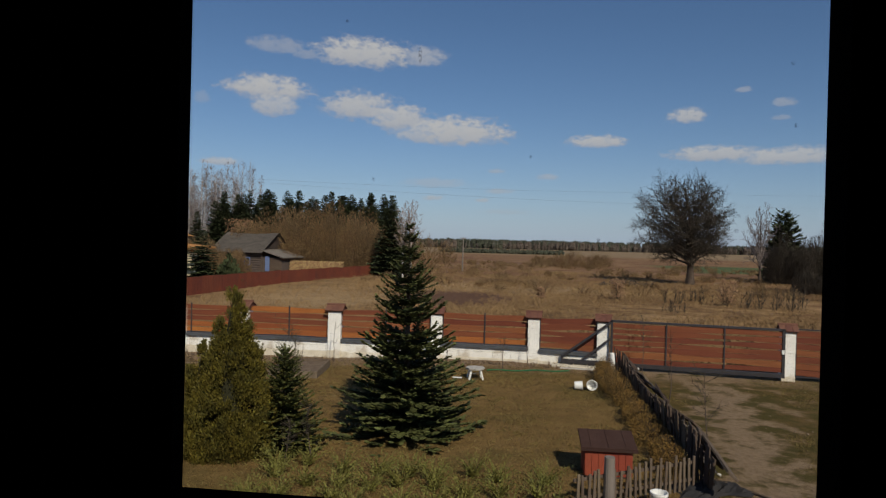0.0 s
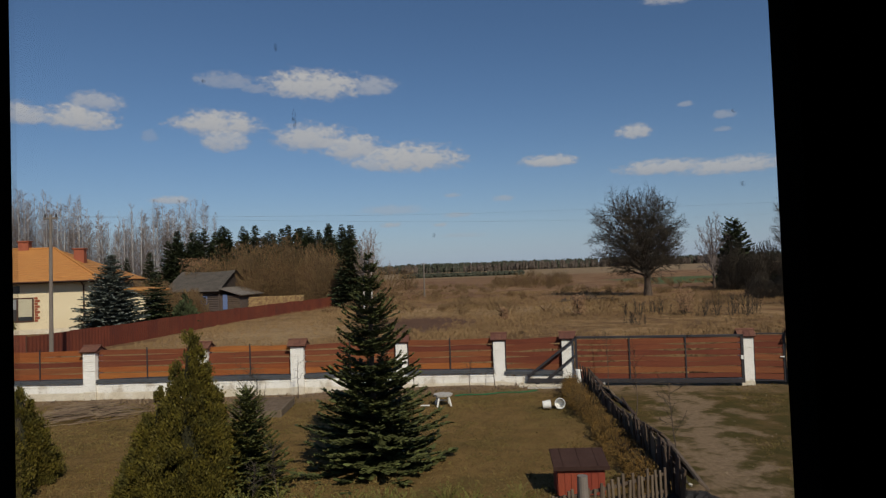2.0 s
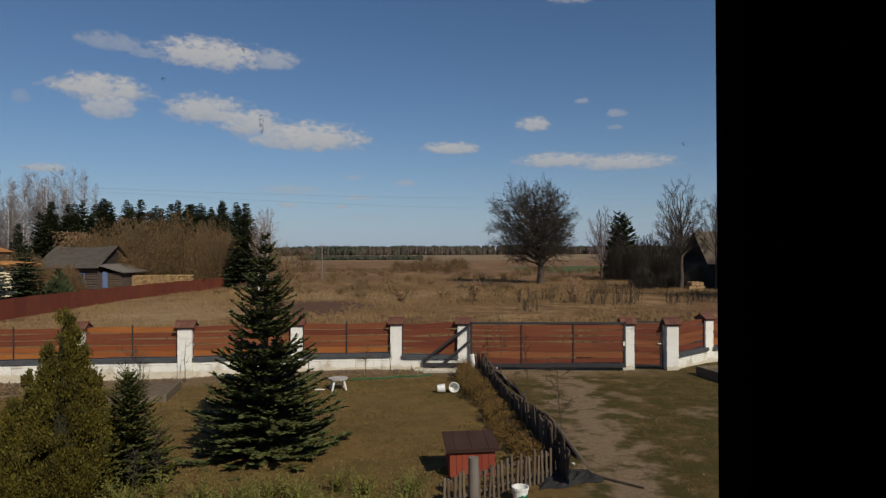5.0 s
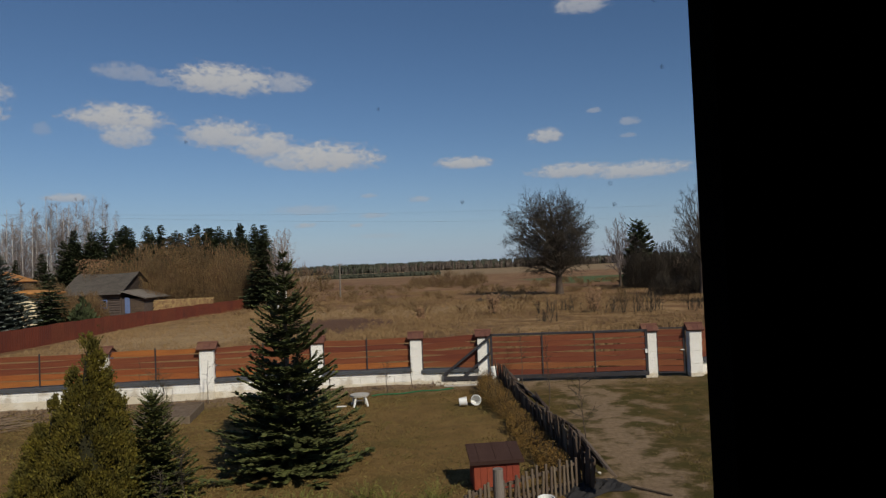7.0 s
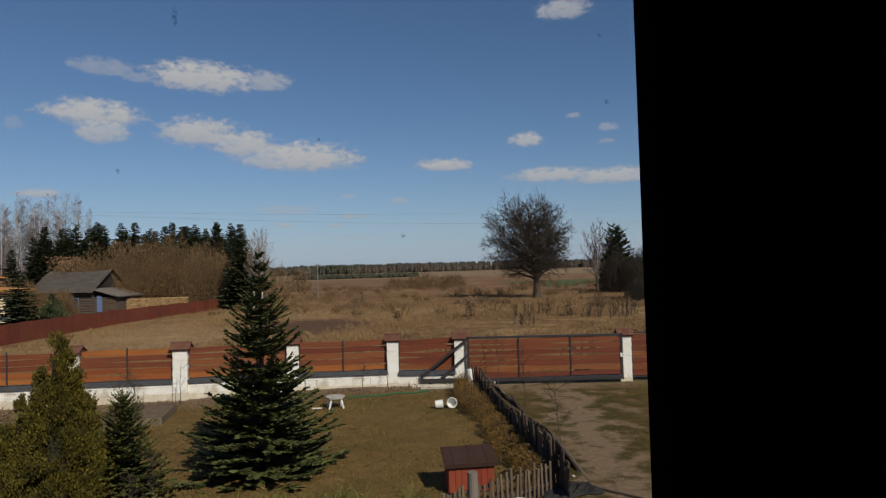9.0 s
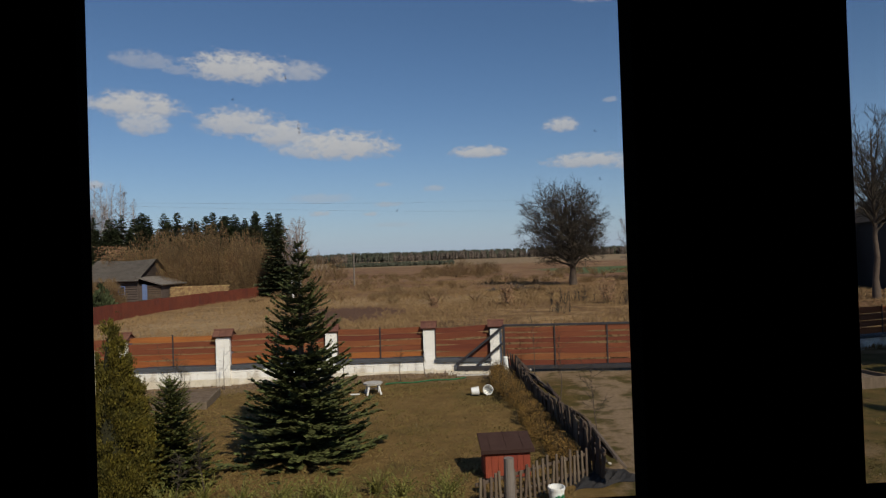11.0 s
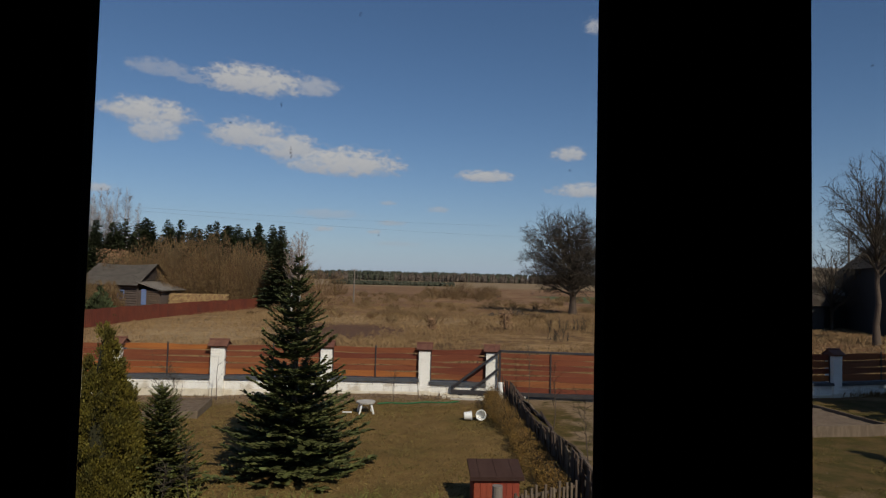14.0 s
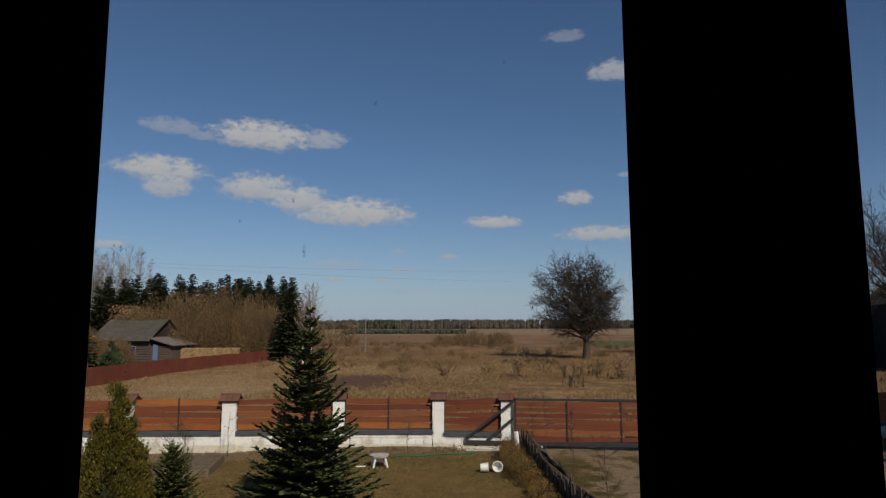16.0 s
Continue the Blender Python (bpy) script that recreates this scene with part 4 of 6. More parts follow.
def build_gates():
    a, b = Vector((*POSTS[7], 0)), Vector((*POSTS[8], 0))
    d = b - a
    turn = math.atan2(d.y, d.x)
    length = d.length
    # the sliding gate runs in front of the pillars, its braced tail past the first of them
    m = Matrix.Translation(a + Vector((0, 0, 0))) @ Matrix.Rotation(turn, 4, "Z") @ Matrix.Translation((0, -0.30, 0))
    gate = empty("sliding_gate", m, "long sliding gate of red-brown boards in dark steel frame", "gate")
    s, e = 0.22, length - 0.12
    for name, bx in (("top_rail", (s, e, -0.03, 0.03, 1.43, 1.50)), ("bottom_rail", (-1.25, e, -0.05, 0.05, 0.10, 0.22)), ("end_stile", (s, s + 0.07, -0.03, 0.03, 0.2, 1.5)), ("end_stile", (e - 0.08, e, -0.03, 0.03, 0.2, 1.5))):
        part(name, boxed(*bx, bevel=0.006), M_METAL, gate, "dark painted steel")
    for k in (1, 2):
        x = s + (e - s) * k / 3
        part("upright", boxed(x - 0.02, x + 0.02, -0.045, -0.015, 0.2, 1.46, bevel=0.003), M_METAL, gate)
    rng = random.Random(8)
    step = (1.43 - 0.23) / 7
    for k in range(7):
        brd = part_mesh("board", board_mesh(e - s - 0.1, step - 0.016 - rng.uniform(0, 0.034), 300 + k, M_BOARD, wave=0.020), gate)
        brd.location = (s + 0.05, -0.01 + rng.uniform(-0.004, 0.004), 0.235 + k * step)
    for p, q in (((s, 1.42), (-1.22, 0.30)), ((s, 0.92), (-0.62, 0.22))):
        bm = bmesh.new()
        l = math.hypot(p[0] - q[0], p[1] - q[1])
        box(bm, 0, l, -0.03, 0.03, -0.035, 0.035, bevel=0.005, turn=Matrix.Translation((q[0], -0.02, q[1])) @ Matrix.Rotation(-math.atan2(p[1] - q[1], p[0] - q[0]), 4, "Y"))
        part("brace", bm, M_METAL, gate, "slanting dark steel brace")
    part("tail_stile", boxed(-1.25, -1.18, -0.04, 0.04, 0.1, 0.36, bevel=0.005), M_METAL, gate)
    for x in (-0.95, -0.35):
        bm = bmesh.new()
        cone(bm, 0.07, 0.07, 0.06, 14, (0, 0, -0.03), Matrix.Translation((x, -0.02, 0.08)) @ Matrix.Rotation(math.pi / 2, 4, "X"))
        part("roller", bm, M_METAL, gate)
    part("lock", boxed(e - 0.09, e - 0.02, -0.05, -0.03, 0.78, 0.9, bevel=0.004), M_PLASTIC, gate, "pale lock plate")
    pad = empty("gate_footing", Matrix.Translation(a) @ Matrix.Rotation(turn, 4, "Z"), "pale concrete footing under the gate's tail", "footing")
    part("slab", boxed(-1.5, -0.2, -0.62, -0.05, -0.05, 0.06, bevel=0.015), M_PLINTH, pad)
    bm = bmesh.new()
    box(bm, -1.3, -0.3, -0.75, -0.60, 0.0, 0.035, bevel=0.006, turn=Matrix.Rotation(0.1, 4, "Z"))
    part("loose_board", bm, M_STOOLTOP, pad)
    # wicket gate
    a, b = Vector((*POSTS[8], 0)), Vector((*POSTS[9], 0))
    d = b - a
    wicket = empty("wicket_gate", Matrix.Translation(a) @ Matrix.Rotation(math.atan2(d.y, d.x), 4, "Z"), "narrow wicket gate of red-brown boards between pillars", "gate")
    s, e = 0.2, d.length - 0.26
    for x0, x1 in ((s, s + 0.04), (e - 0.07, e)):
        part("stile", boxed(x0, x1, -0.04, 0.02, 0.08, 1.50, bevel=0.004), M_METAL, wicket)
    for z0 in (0.1, 1.46):
        part("rail", boxed(s, e, -0.02, 0.02, z0, z0 + 0.04), M_METAL, wicket)
    for k in range(7):
        brd = part_mesh("board", board_mesh(e - s - 0.05, 0.165, 400 + k, M_BOARD, wave=0.008), wicket)
        brd.location = (s + 0.03, -0.02, 0.15 + k * 0.187)
    part("handle", boxed(e - 0.16, e - 0.04, -0.07, -0.04, 0.80, 0.83, bevel=0.005), M_PLASTIC, wicket, "pale lever handle")
    drum = empty("drum", Matrix.Translation((*POSTS[7], 0)), "small white weathered drum beside the gate pillar", "drum")
    bm = bmesh.new()
    cone(bm, 0.10, 0.10, 0.34, 16, (0.26, -0.32, 0.12))
    part("body", bm, M_PLASTIC, drum)
    bm = bmesh.new()
    cone(bm, 0.11, 0.09, 0.05, 16, (0.26, -0.32, 0.46))
    part("lid", bm, M_PLASTIC, drum)
    bm = bmesh.new()
    box(bm, 0.2, 0.32, -0.38, -0.26, 0.0, 0.12, bevel=0.01)
    part("foot", bm, M_PLINTH, drum)


build_gates()

# ---- garden trees ----
def build_garden_trees():
    conifer("fir_tree", -2.0, 12.0, conifer_meshes(4.12, 1.43, 11, 20, 25, 74, M_FIR, M_FIRTIP, lift=0.34, bare=0.012, spray=0.165, profile=0.96, width=0.24, ragged=0.25), "dark green fir with tiered upswept branches on the lawn")
    thuja("thuja", -4.70, 10.2, 2.85, 0.74, 4, "olive-green columnar thuja with a shorter side leader", lobes=((0, 0, 1.0), (-0.56, 0.05, 0.66)), count=80000, size=0.042)
    conifer("small_spruce", -3.93, 10.6, conifer_meshes(1.80, 0.72, 21, 30, 22, 46, M_FIRTIP, M_THUJA, lift=0.3, bare=0.02, spray=0.085, profile=0.62, width=0.30, ragged=0.8), "small dark spruce close beside the thuja")
    thuja("thuja", -8.50, 11.3, 1.76, 0.62, 7, "small olive-green thuja on the lawn", count=30000, size=0.044)
    thuja("thuja", -8.21, 10.0, 2.21, 0.66, 9, "olive thuja at the lawn's edge beside a smaller one", count=36000, size=0.046)


build_garden_trees()


def sapling(x, y, height, seed, label="thin leafless young fruit tree", twigs=9, r=0.014):
    rng = random.Random(seed)
    ob = empty("sapling", pose(x, y, -0.03 - dip(x, y)), label, "tree", "young trees in the garden")
    vs, fs = [], []
    p = Vector((0, 0, 0))
    pts = [p]
    for k in range(6):
        q = p + Vector((rng.uniform(-0.03, 0.03), rng.uniform(-0.03, 0.03), height / 6))
        tube(vs, fs, p, q, r * (1 - 0.12 * k), r * (1 - 0.12 * (k + 1)), 5)
        p = q
        pts.append(p)
    part_mesh("trunk", mesh_of("trunk", vs, fs, M_BARK), ob)
    vs, fs = [], []
    for k in range(twigs):
        u = 0.45 + 0.55 * k / twigs
        at = pts[0].lerp(pts[-1], u)
        grow(vs, fs, rng, at, turned(Vector((0, 0, 1)), rng.uniform(0.5, 1.1), rng.uniform(0, 6.28)), height * rng.uniform(0.14, 0.28), 0.006, 2, 3, (2, 2, 2), thin=0.003)
    part_mesh("crown", mesh_of("crown", vs, fs, M_TWIG), ob, "sparse bare twigs")
    return ob


for k, (x, y, h) in enumerate(((-0.30, 18.9, 0.95), (3.75, 19.0, 1.75), (3.55, 14.8, 1.75), (3.32, 11.0, 1.65), (-5.62, 19.35, 1.3), (-2.05, 19.4, 0.7), (0.46, 19.6, 0.9))):
    sapling(x, y, h, 60 + k, twigs=3 if k in (4, 6) else 10)
for k, (x, y, h) in enumerate(((-4.15, 11.6, 1.9), (-4.6, 12.2, 1.7), (-3.5, 9.6, 0.8), (-3.2, 9.9, 1.0))):
    sapling(x, y, h, 80 + k, "sparse leafless shrub beside the small spruce", 16, 0.010)


def dog_house():
    ob = empty("dog_house", Matrix.Translation((1.61, 10.42, 0)) @ Matrix.Rotation(0.02, 4, "Z") @ Matrix.Diagonal((0.88, 0.84, 1.0, 1.0)), "small red plank dog house with maroon felt roof", "dog house")
    part("base", boxed(-0.40, 0.40, -0.28, 0.28, -0.03, 0.05, bevel=0.008), M_DARKWOOD, ob)
    for face in (-1, 1):
        for k in range(7):
            x = -0.42 + k * 0.12
            part("plank", boxed(x + 0.002, x + 0.118, face * 0.28 - 0.012, face * 0.28 + 0.012, 0.03, 0.47 if face < 0 else 0.58, bevel=0.003), M_HUTWALL, ob)
    for side in (-1, 1):
        for k in range(4):
            y = -0.27 + k * 0.135
            part("plank", boxed(side * 0.42 - 0.012, side * 0.42 + 0.012, y + 0.002, y + 0.133, 0.03, 0.47 + 0.025 * k, bevel=0.003), M_HUTWALL, ob)
    tilt = Matrix.Translation((0, -0.36, 0.47)) @ Matrix.Rotation(math.atan2(0.13, 0.66), 4, "X")
    roof = part("roof", boxed(-0.50, 0.50, 0, 0.70, 0, 0.035, bevel=0.008, turn=tilt), M_HUTROOF, ob, "maroon felt roof, sloping to the front")
    for k in range(3):
        x = -0.32 + k * 0.31
        part("seam", boxed(x, x + 0.018, 0.01, 0.69, 0.033, 0.043, turn=tilt), M_HUTROOF, roof)
    part("drip_edge", boxed(-0.505, 0.505, -0.012, 0.004, -0.03, 0.037, turn=tilt), M_HUTROOF, roof)


dog_house()


def picket_fence():
    a, b = Vector((1.00, 8.80, 0)), Vector((2.84, 9.92, 0))
    d = b - a
    ob = empty("picket_fence", Matrix.Translation(a) @ Matrix.Rotation(math.atan2(d.y, d.x), 4, "Z"), "low weathered brown picket fence beside the dog house", "fence")
    rng = random.Random(12)
    n = 24
    for k in range(n):
        x = d.length * k / (n - 1)
        h = 0.52 + rng.uniform(-0.05, 0.05) + (0.06 if k % 5 == 4 else 0)
        bm = boxed(-0.022, 0.022, -0.011, 0.011, -0.02, h, bevel=0.003)
        pk = part("picket", bm, M_OLDWOOD, ob)
        pk.location = (x, -0.02, 0)
        pk.rotation_euler = (rng.uniform(-0.04, 0.04), rng.uniform(-0.06, 0.06), 0)
    for z in (0.14, 0.40):
        part("rail", boxed(-0.05, d.length + 0.05, 0.0, 0.03, z, z + 0.045, bevel=0.004), M_OLDWOOD, ob)
    bm = bmesh.new()
    cone(bm, 0.08, 0.074, 0.74, 14, (0.52, -0.05, -0.03))
    part("gate_post", bm, M_POLE, ob, "stout grey round post")


picket_fence()


def plank_fence():
    """Old dark paling beside the drive, leaning, with shrubs on the garden side and rubble sheeting on the drive side."""
    a, b = Vector((3.05, 9.7, 0)), Vector((3.02, 19.2, 0))
    d = b - a
    ob = empty("plank_fence", Matrix.Translation(a) @ Matrix.Rotation(math.atan2(d.y, d.x), 4, "Z"), "old dark plank fence along the sandy drive, boards uneven", "fence")
    rng = random.Random(15)
    x = 0.0
    while x < d.length:
        w = rng.uniform(0.09, 0.14)
        h = (0.62 + 0.12 * math.sin(x * 0.9)) * rng.uniform(0.9, 1.08)
        light = rng.random() < 0.14
        pk = part("plank", boxed(0, w, -0.011, 0.011, -0.02, h, bevel=0.003), M_OLDWOOD if light else M_DARKWOOD, ob)
        pk.location = (x, rng.uniform(-0.02, 0.02), 0)
        pk.rotation_euler = (rng.uniform(-0.1, 0.06), rng.uniform(-0.05, 0.05), rng.uniform(-0.05, 0.05))
        x += w + rng.uniform(0.003, 0.03)
    for z in (0.16, 0.45):
        part("rail", boxed(-0.02, d.length, -0.05, -0.015, z, z + 0.06, bevel=0.005), M_DARKWOOD, ob)
    # heaped old boards and sheeting on the far side of it
    for k in range(16):
        y = 10.0 + k * 0.56
        l = rng.uniform(0.9, 1.8)
        pile = empty("old_board", Matrix.Translation((3.22 + rng.uniform(-0.03, 0.10), y, rng.uniform(0.42, 0.52))) @ Matrix.Rotation(math.pi / 2 + rng.uniform(-0.14, 0.14), 4, "Z") @ Matrix.Rotation(rng.uniform(-0.12, 0.06), 4, "Y") @ Matrix.Rotation(rng.uniform(0.5, 1.0), 4, "X"),
                     "dark broken board leaning on the plank fence", "board", "boards leaning on the old fence")
        part("plank", boxed(-l / 2, l / 2, -0.10, 0.10, -0.02, 0.02, bevel=0.006), M_DARKWOOD if k % 3 else M_OLDWOOD, pile)
    vs, fs = [], []
    nx, ny = 5, 60
    for j in range(ny + 1):
        for i in range(nx + 1):
            u, v = i / nx, j / ny
            vs.append((3.12 + 0.34 * u + 0.04 * math.sin(v * 31), 10.7 + 8.2 * v, max(0.01, 0.30 * (1 - u) ** 1.3 + 0.07 * noise.noise(Vector((u * 3, v * 22, 1.0))))))
    for j in range(ny):
        for i in range(nx):
            k = j * (nx + 1) + i
            fs.append((k, k + 1, k + nx + 2, k + nx + 1))
    bank = tagged(new("rubble_bank", mesh_of("rubble_bank", vs, fs, M_CHAR, True)), "dark bank of soil and debris behind the plank fence", "debris", kind="stuff")
    sheet = empty("black_sheeting", pose(2.95, 9.75, 0), "crumpled black plastic sheeting on the ground", "sheeting")
    vs, fs = [], []
    nx, ny = 22, 12
    for j in range(ny + 1):
        for i in range(nx + 1):
            u, v = i / nx, j / ny
            edge = min(u, 1 - u, v, 1 - v) * 5
            vs.append((-0.45 + 1.15 * u + 0.1 * math.sin(v * 5), -0.30 + 0.62 * v + 0.35 * u + 0.05 * math.sin(u * 11), 0.012 + min(1, edge) * (0.06 + 0.09 * noise.noise(Vector((u * 5, v * 5, 4.0))) + 0.05 * noise.noise(Vector((u * 13, v * 13, 2.0))))))
    for j in range(ny):
        for i in range(nx):
            k = j * (nx + 1) + i
            fs.append((k, k + 1, k + nx + 2, k + nx + 1))
    part_mesh("sheet", mesh_of("sheet", vs, fs, M_TARP), sheet)
    stick = empty("long_pole", pose(3.45, 10.2, 0.03, 0, 0, -48), "dark thin pole lying on the drive", "pole")
    bm = bmesh.new()
    cone(bm, 0.022, 0.016, 1.7, 8, (0, 0, -0.6), Matrix.Rotation(math.pi / 2, 4, "Y"))
    part("shaft", bm, M_DARKWOOD, stick)
    # pale scraps caught along the fence
    for k in range(16):
        s = rng.uniform(0.04, 0.10)
        y = rng.choice((rng.uniform(9.9, 12.0), rng.uniform(17.5, 19.0)))
        bit = empty("rubble_stone", pose(rng.uniform(3.15, 3.45), y, 0.30 + rng.uniform(-0.05, 0.1), rng.uniform(0, 90), 0, rng.uniform(0, 360)), "pale chunk of rubble beside the old fence", "stone", "rubble by the old fence")
        bm = bmesh.new()
        bmesh.ops.create_icosphere(bm, subdivisions=1, radius=s / 2)
        for v in bm.verts:
            v.co *= rng.uniform(0.7, 1.2)
        part("stone", bm, M_STONE, bit)


plank_fence()


def low_shrub(x, y, r, h, seed, material=M_SHRUB, label="ochre half-withered low shrub along the plank fence", leaves=800):
    rng = random.Random(seed)
    ob = empty("shrub", pose(x, y, -0.02), label, "shrub", "shrubs along the old fence")
    vs, fs, vl, fl = [], [], [], []
    for k in range(26):
        d = turned(Vector((0, 0, 1)), rng.uniform(0.05, 0.8), rng.uniform(0, 6.28))
        grow(vs, fs, rng, Vector((rng.uniform(-0.1, 0.1), rng.uniform(-0.1, 0.1), 0)), d, h * rng.uniform(0.6, 1.1), 0.006, 2, 3, (2, 1, 1), thin=0.0025)
    part_mesh("stems", mesh_of("stems", vs, fs, M_TWIG), ob)
    for k in range(leaves):
        t, g, z = rng.uniform(0, 6.28), r * math.sqrt(rng.random()), rng.random()
        at = Vector((math.cos(t) * g, math.sin(t) * g, h * (0.1 + 0.9 * z * (1 - 0.5 * (g / r) ** 2))))
        go = Vector((rng.uniform(-1, 1), rng.uniform(-1, 1), rng.uniform(0, 1))).normalized() * rng.uniform(0.014, 0.032)
        w = go.orthogonal().normalized() * go.length * 0.35
        j = len(vl)
        vl.extend((at, at + go * 0.5 + w, at + go, at + go * 0.5 - w))
        fl.append((j, j + 1, j + 2, j + 3))
    part_mesh("foliage", mesh_of("foliage", vl, fl, material), ob)


rng0 = random.Random(31)
for k in range(12):
    y = 10.6 + k * 0.72
    low_shrub(2.78 - 0.02 * k + rng0.uniform(-0.10, 0.05), y, rng0.uniform(0.28, 0.42), rng0.uniform(0.42, 0.68), 200 + k, leaves=2400)


def arching_bed():
    """Spreading bright green plants under the window: arching sprays with side shoots."""
    rng = random.Random(44)
    for k in range(50):
        x = -3.6 + (k % 10) * 0.52 + rng.uniform(-0.15, 0.15)
        y = 7.1 + (k // 10) * 0.66 + rng.uniform(-0.15, 0.15)
        if x > 1.05 - (y - 7) * 0.14:
            continue
        ob = empty("juniper", pose(x, y, -0.02, 0, 0, rng.uniform(0, 360)), "low spreading yellow-green juniper with arching sprays", "shrub", "junipers under the window")
        vs, fs = [], []
        for b in range(46):
            a = rng.uniform(0, 6.28)
            out = Vector((math.cos(a), math.sin(a), 0))
            cross = Vector((-out.y, out.x, 0))
            long, up = rng.uniform(0.2, 0.48), rng.uniform(0.2, 0.48)
            prev = Vector((0, 0, 0.05))
            for s in range(1, 9):
                u = s / 8
                p = out * long * u + Vector((0, 0, up * (u * 1.5 - 0.62 * u * u)))
                run = (p - prev).normalized()
                for way in (-1, 1):
                    l = 0.06 * (1.15 - 0.7 * u) * rng.uniform(0.6, 1.3)
                    go = (run * 0.9 + cross * way * rng.uniform(0.2, 0.7) + Vector((0, 0, rng.uniform(0, 0.5)))).normalized() * l
                    w = go.cross(Vector((rng.uniform(-1, 1), rng.uniform(-1, 1), 1))).normalized() * l * 0.16
                    j = len(vs)
                    vs.extend((prev - w, prev + w, prev + go * 0.6 + w * 0.8, prev + go * 1.2, prev + go * 0.6 - w * 0.8))
                    fs.append((j, j + 1, j + 2, j + 3, j + 4))
                prev = p
        part_mesh("foliage", mesh_of("foliage", vs, fs, M_JUNIPER), ob)


arching_bed()


def bucket(x, y, m, label, h=0.20, r=0.115):
    ob = empty("bucket", Matrix.Translation((x, y, 0)) @ m, label, "bucket", "white buckets")
    bm = bmesh.new()
    n = 22
    rings = ((r * 0.84, 0.0), (r * 0.97, h * 0.86), (r * 1.06, h * 0.86), (r * 1.06, h), (r * 0.94, h), (r * 0.80, 0.012))
    loops = []
    for rr, z in rings:
        loops.append([bm.verts.new((math.cos(6.2832 * k / n) * rr, math.sin(6.2832 * k / n) * rr, z)) for k in range(n)])
    for a, b in zip(loops, loops[1:]):
        for k in range(n):
            bm.faces.new((a[k], a[(k + 1) % n], b[(k + 1) % n], b[k]))
    bm.faces.new(loops[0][::-1])
    bm.faces.new(loops[-1])
    part("shell", bm, M_PLASTIC, ob)
    vs, fs = [], []
    pts = [Vector((math.cos(t) * r * 1.08, -0.02 - math.sin(t) * 0.02, h * 0.9 - math.sin(t) * h * 0.35)) for t in [k * math.pi / 8 for k in range(9)]]
    for p, q in zip(pts, pts[1:]):
        tube(vs, fs, p, q, 0.003, 0.003, 4)
    part_mesh("handle", mesh_of("handle", vs, fs, M_METAL), ob, "thin wire handle")
    return ob


bucket(1.60, 16.5, Matrix.Translation((0, 0, 0.12)) @ Matrix.Rotation(math.radians(86), 4, "Y"), "white plastic bucket lying on its side on the lawn")
bucket(2.04, 16.62, Matrix.Translation((0, 0.06, 0.13)) @ Matrix.Rotation(math.radians(84), 4, "X") @ Matrix.Rotation(0.3, 4, "Z"), "white plastic bucket tipped over, its rim to the house", r=0.13)
low = bucket(2.17, 9.08, Matrix.Rotation(0.4, 4, "Z"), "white paint bucket with faded green print by the picket fence", h=0.24, r=0.12)
for k in range(5):
    bm = bmesh.new()
    a = -2.2 + k * 0.32
    box(bm, -0.014 - 0.004 * (k % 2), 0.016, -0.004, 0.004, 0.06 + 0.02 * (k % 3), 0.13 + 0.015 * (k % 2), turn=Matrix.Rotation(a + math.pi / 2, 4, "Z") @ Matrix.Translation((0, -0.112, 0)))
    part("print_mark", bm, M_GREENROPE, low, "faded green print")


def stool():
    ob = empty("stool", pose(-1.02, 17.35, 0, 0, 0, 12), "low white-legged stool with a worn pale round top", "stool")
    bm = bmesh.new()
    cone(bm, 0.26, 0.27, 0.045, 8, (0, 0, 0.26))
    part("seat", bm, M_STOOLTOP, ob, "worn pale top")
    for k in range(4):
        a = math.pi / 4 + k * math.pi / 2
        vs, fs = [], []
        tube(vs, fs, Vector((math.cos(a) * 0.27, math.sin(a) * 0.27, -0.01)), Vector((math.cos(a) * 0.17, math.sin(a) * 0.17, 0.27)), 0.026, 0.030, 6)
        part_mesh("leg", mesh_of("leg", vs, fs, M_PLASTIC), ob, "white splayed leg")
    part("stretcher", boxed(-0.2, 0.2, -0.015, 0.015, 0.12, 0.15), M_PLASTIC, ob)
    bm = bmesh.new()
    box(bm, -0.62, -0.36, -0.1, -0.05, 0.0, 0.03, bevel=0.008)
    scrap = empty("white_scrap", pose(-1.02, 17.35, 0), "small white plastic scrap beside the stool", "scrap")
    part("strip", bm, M_PLASTIC, scrap)


stool()


def hose():
    ob = empty("garden_hose", pose(0, 0, 0), "green hose lying along the flower border", "hose")
    vs, fs = [], []
    pts = [Vector((-0.75 + k * 0.16, 18.45 + 0.07 * math.sin(k * 0.9) + 0.03 * k, 0.03)) for k in range(16)]
    for p, q in zip(pts, pts[1:]):
        tube(vs, fs, p, q, 0.018, 0.018, 6)
    part_mesh("coil", mesh_of("coil", vs, fs, M_GREENROPE), ob)


hose()


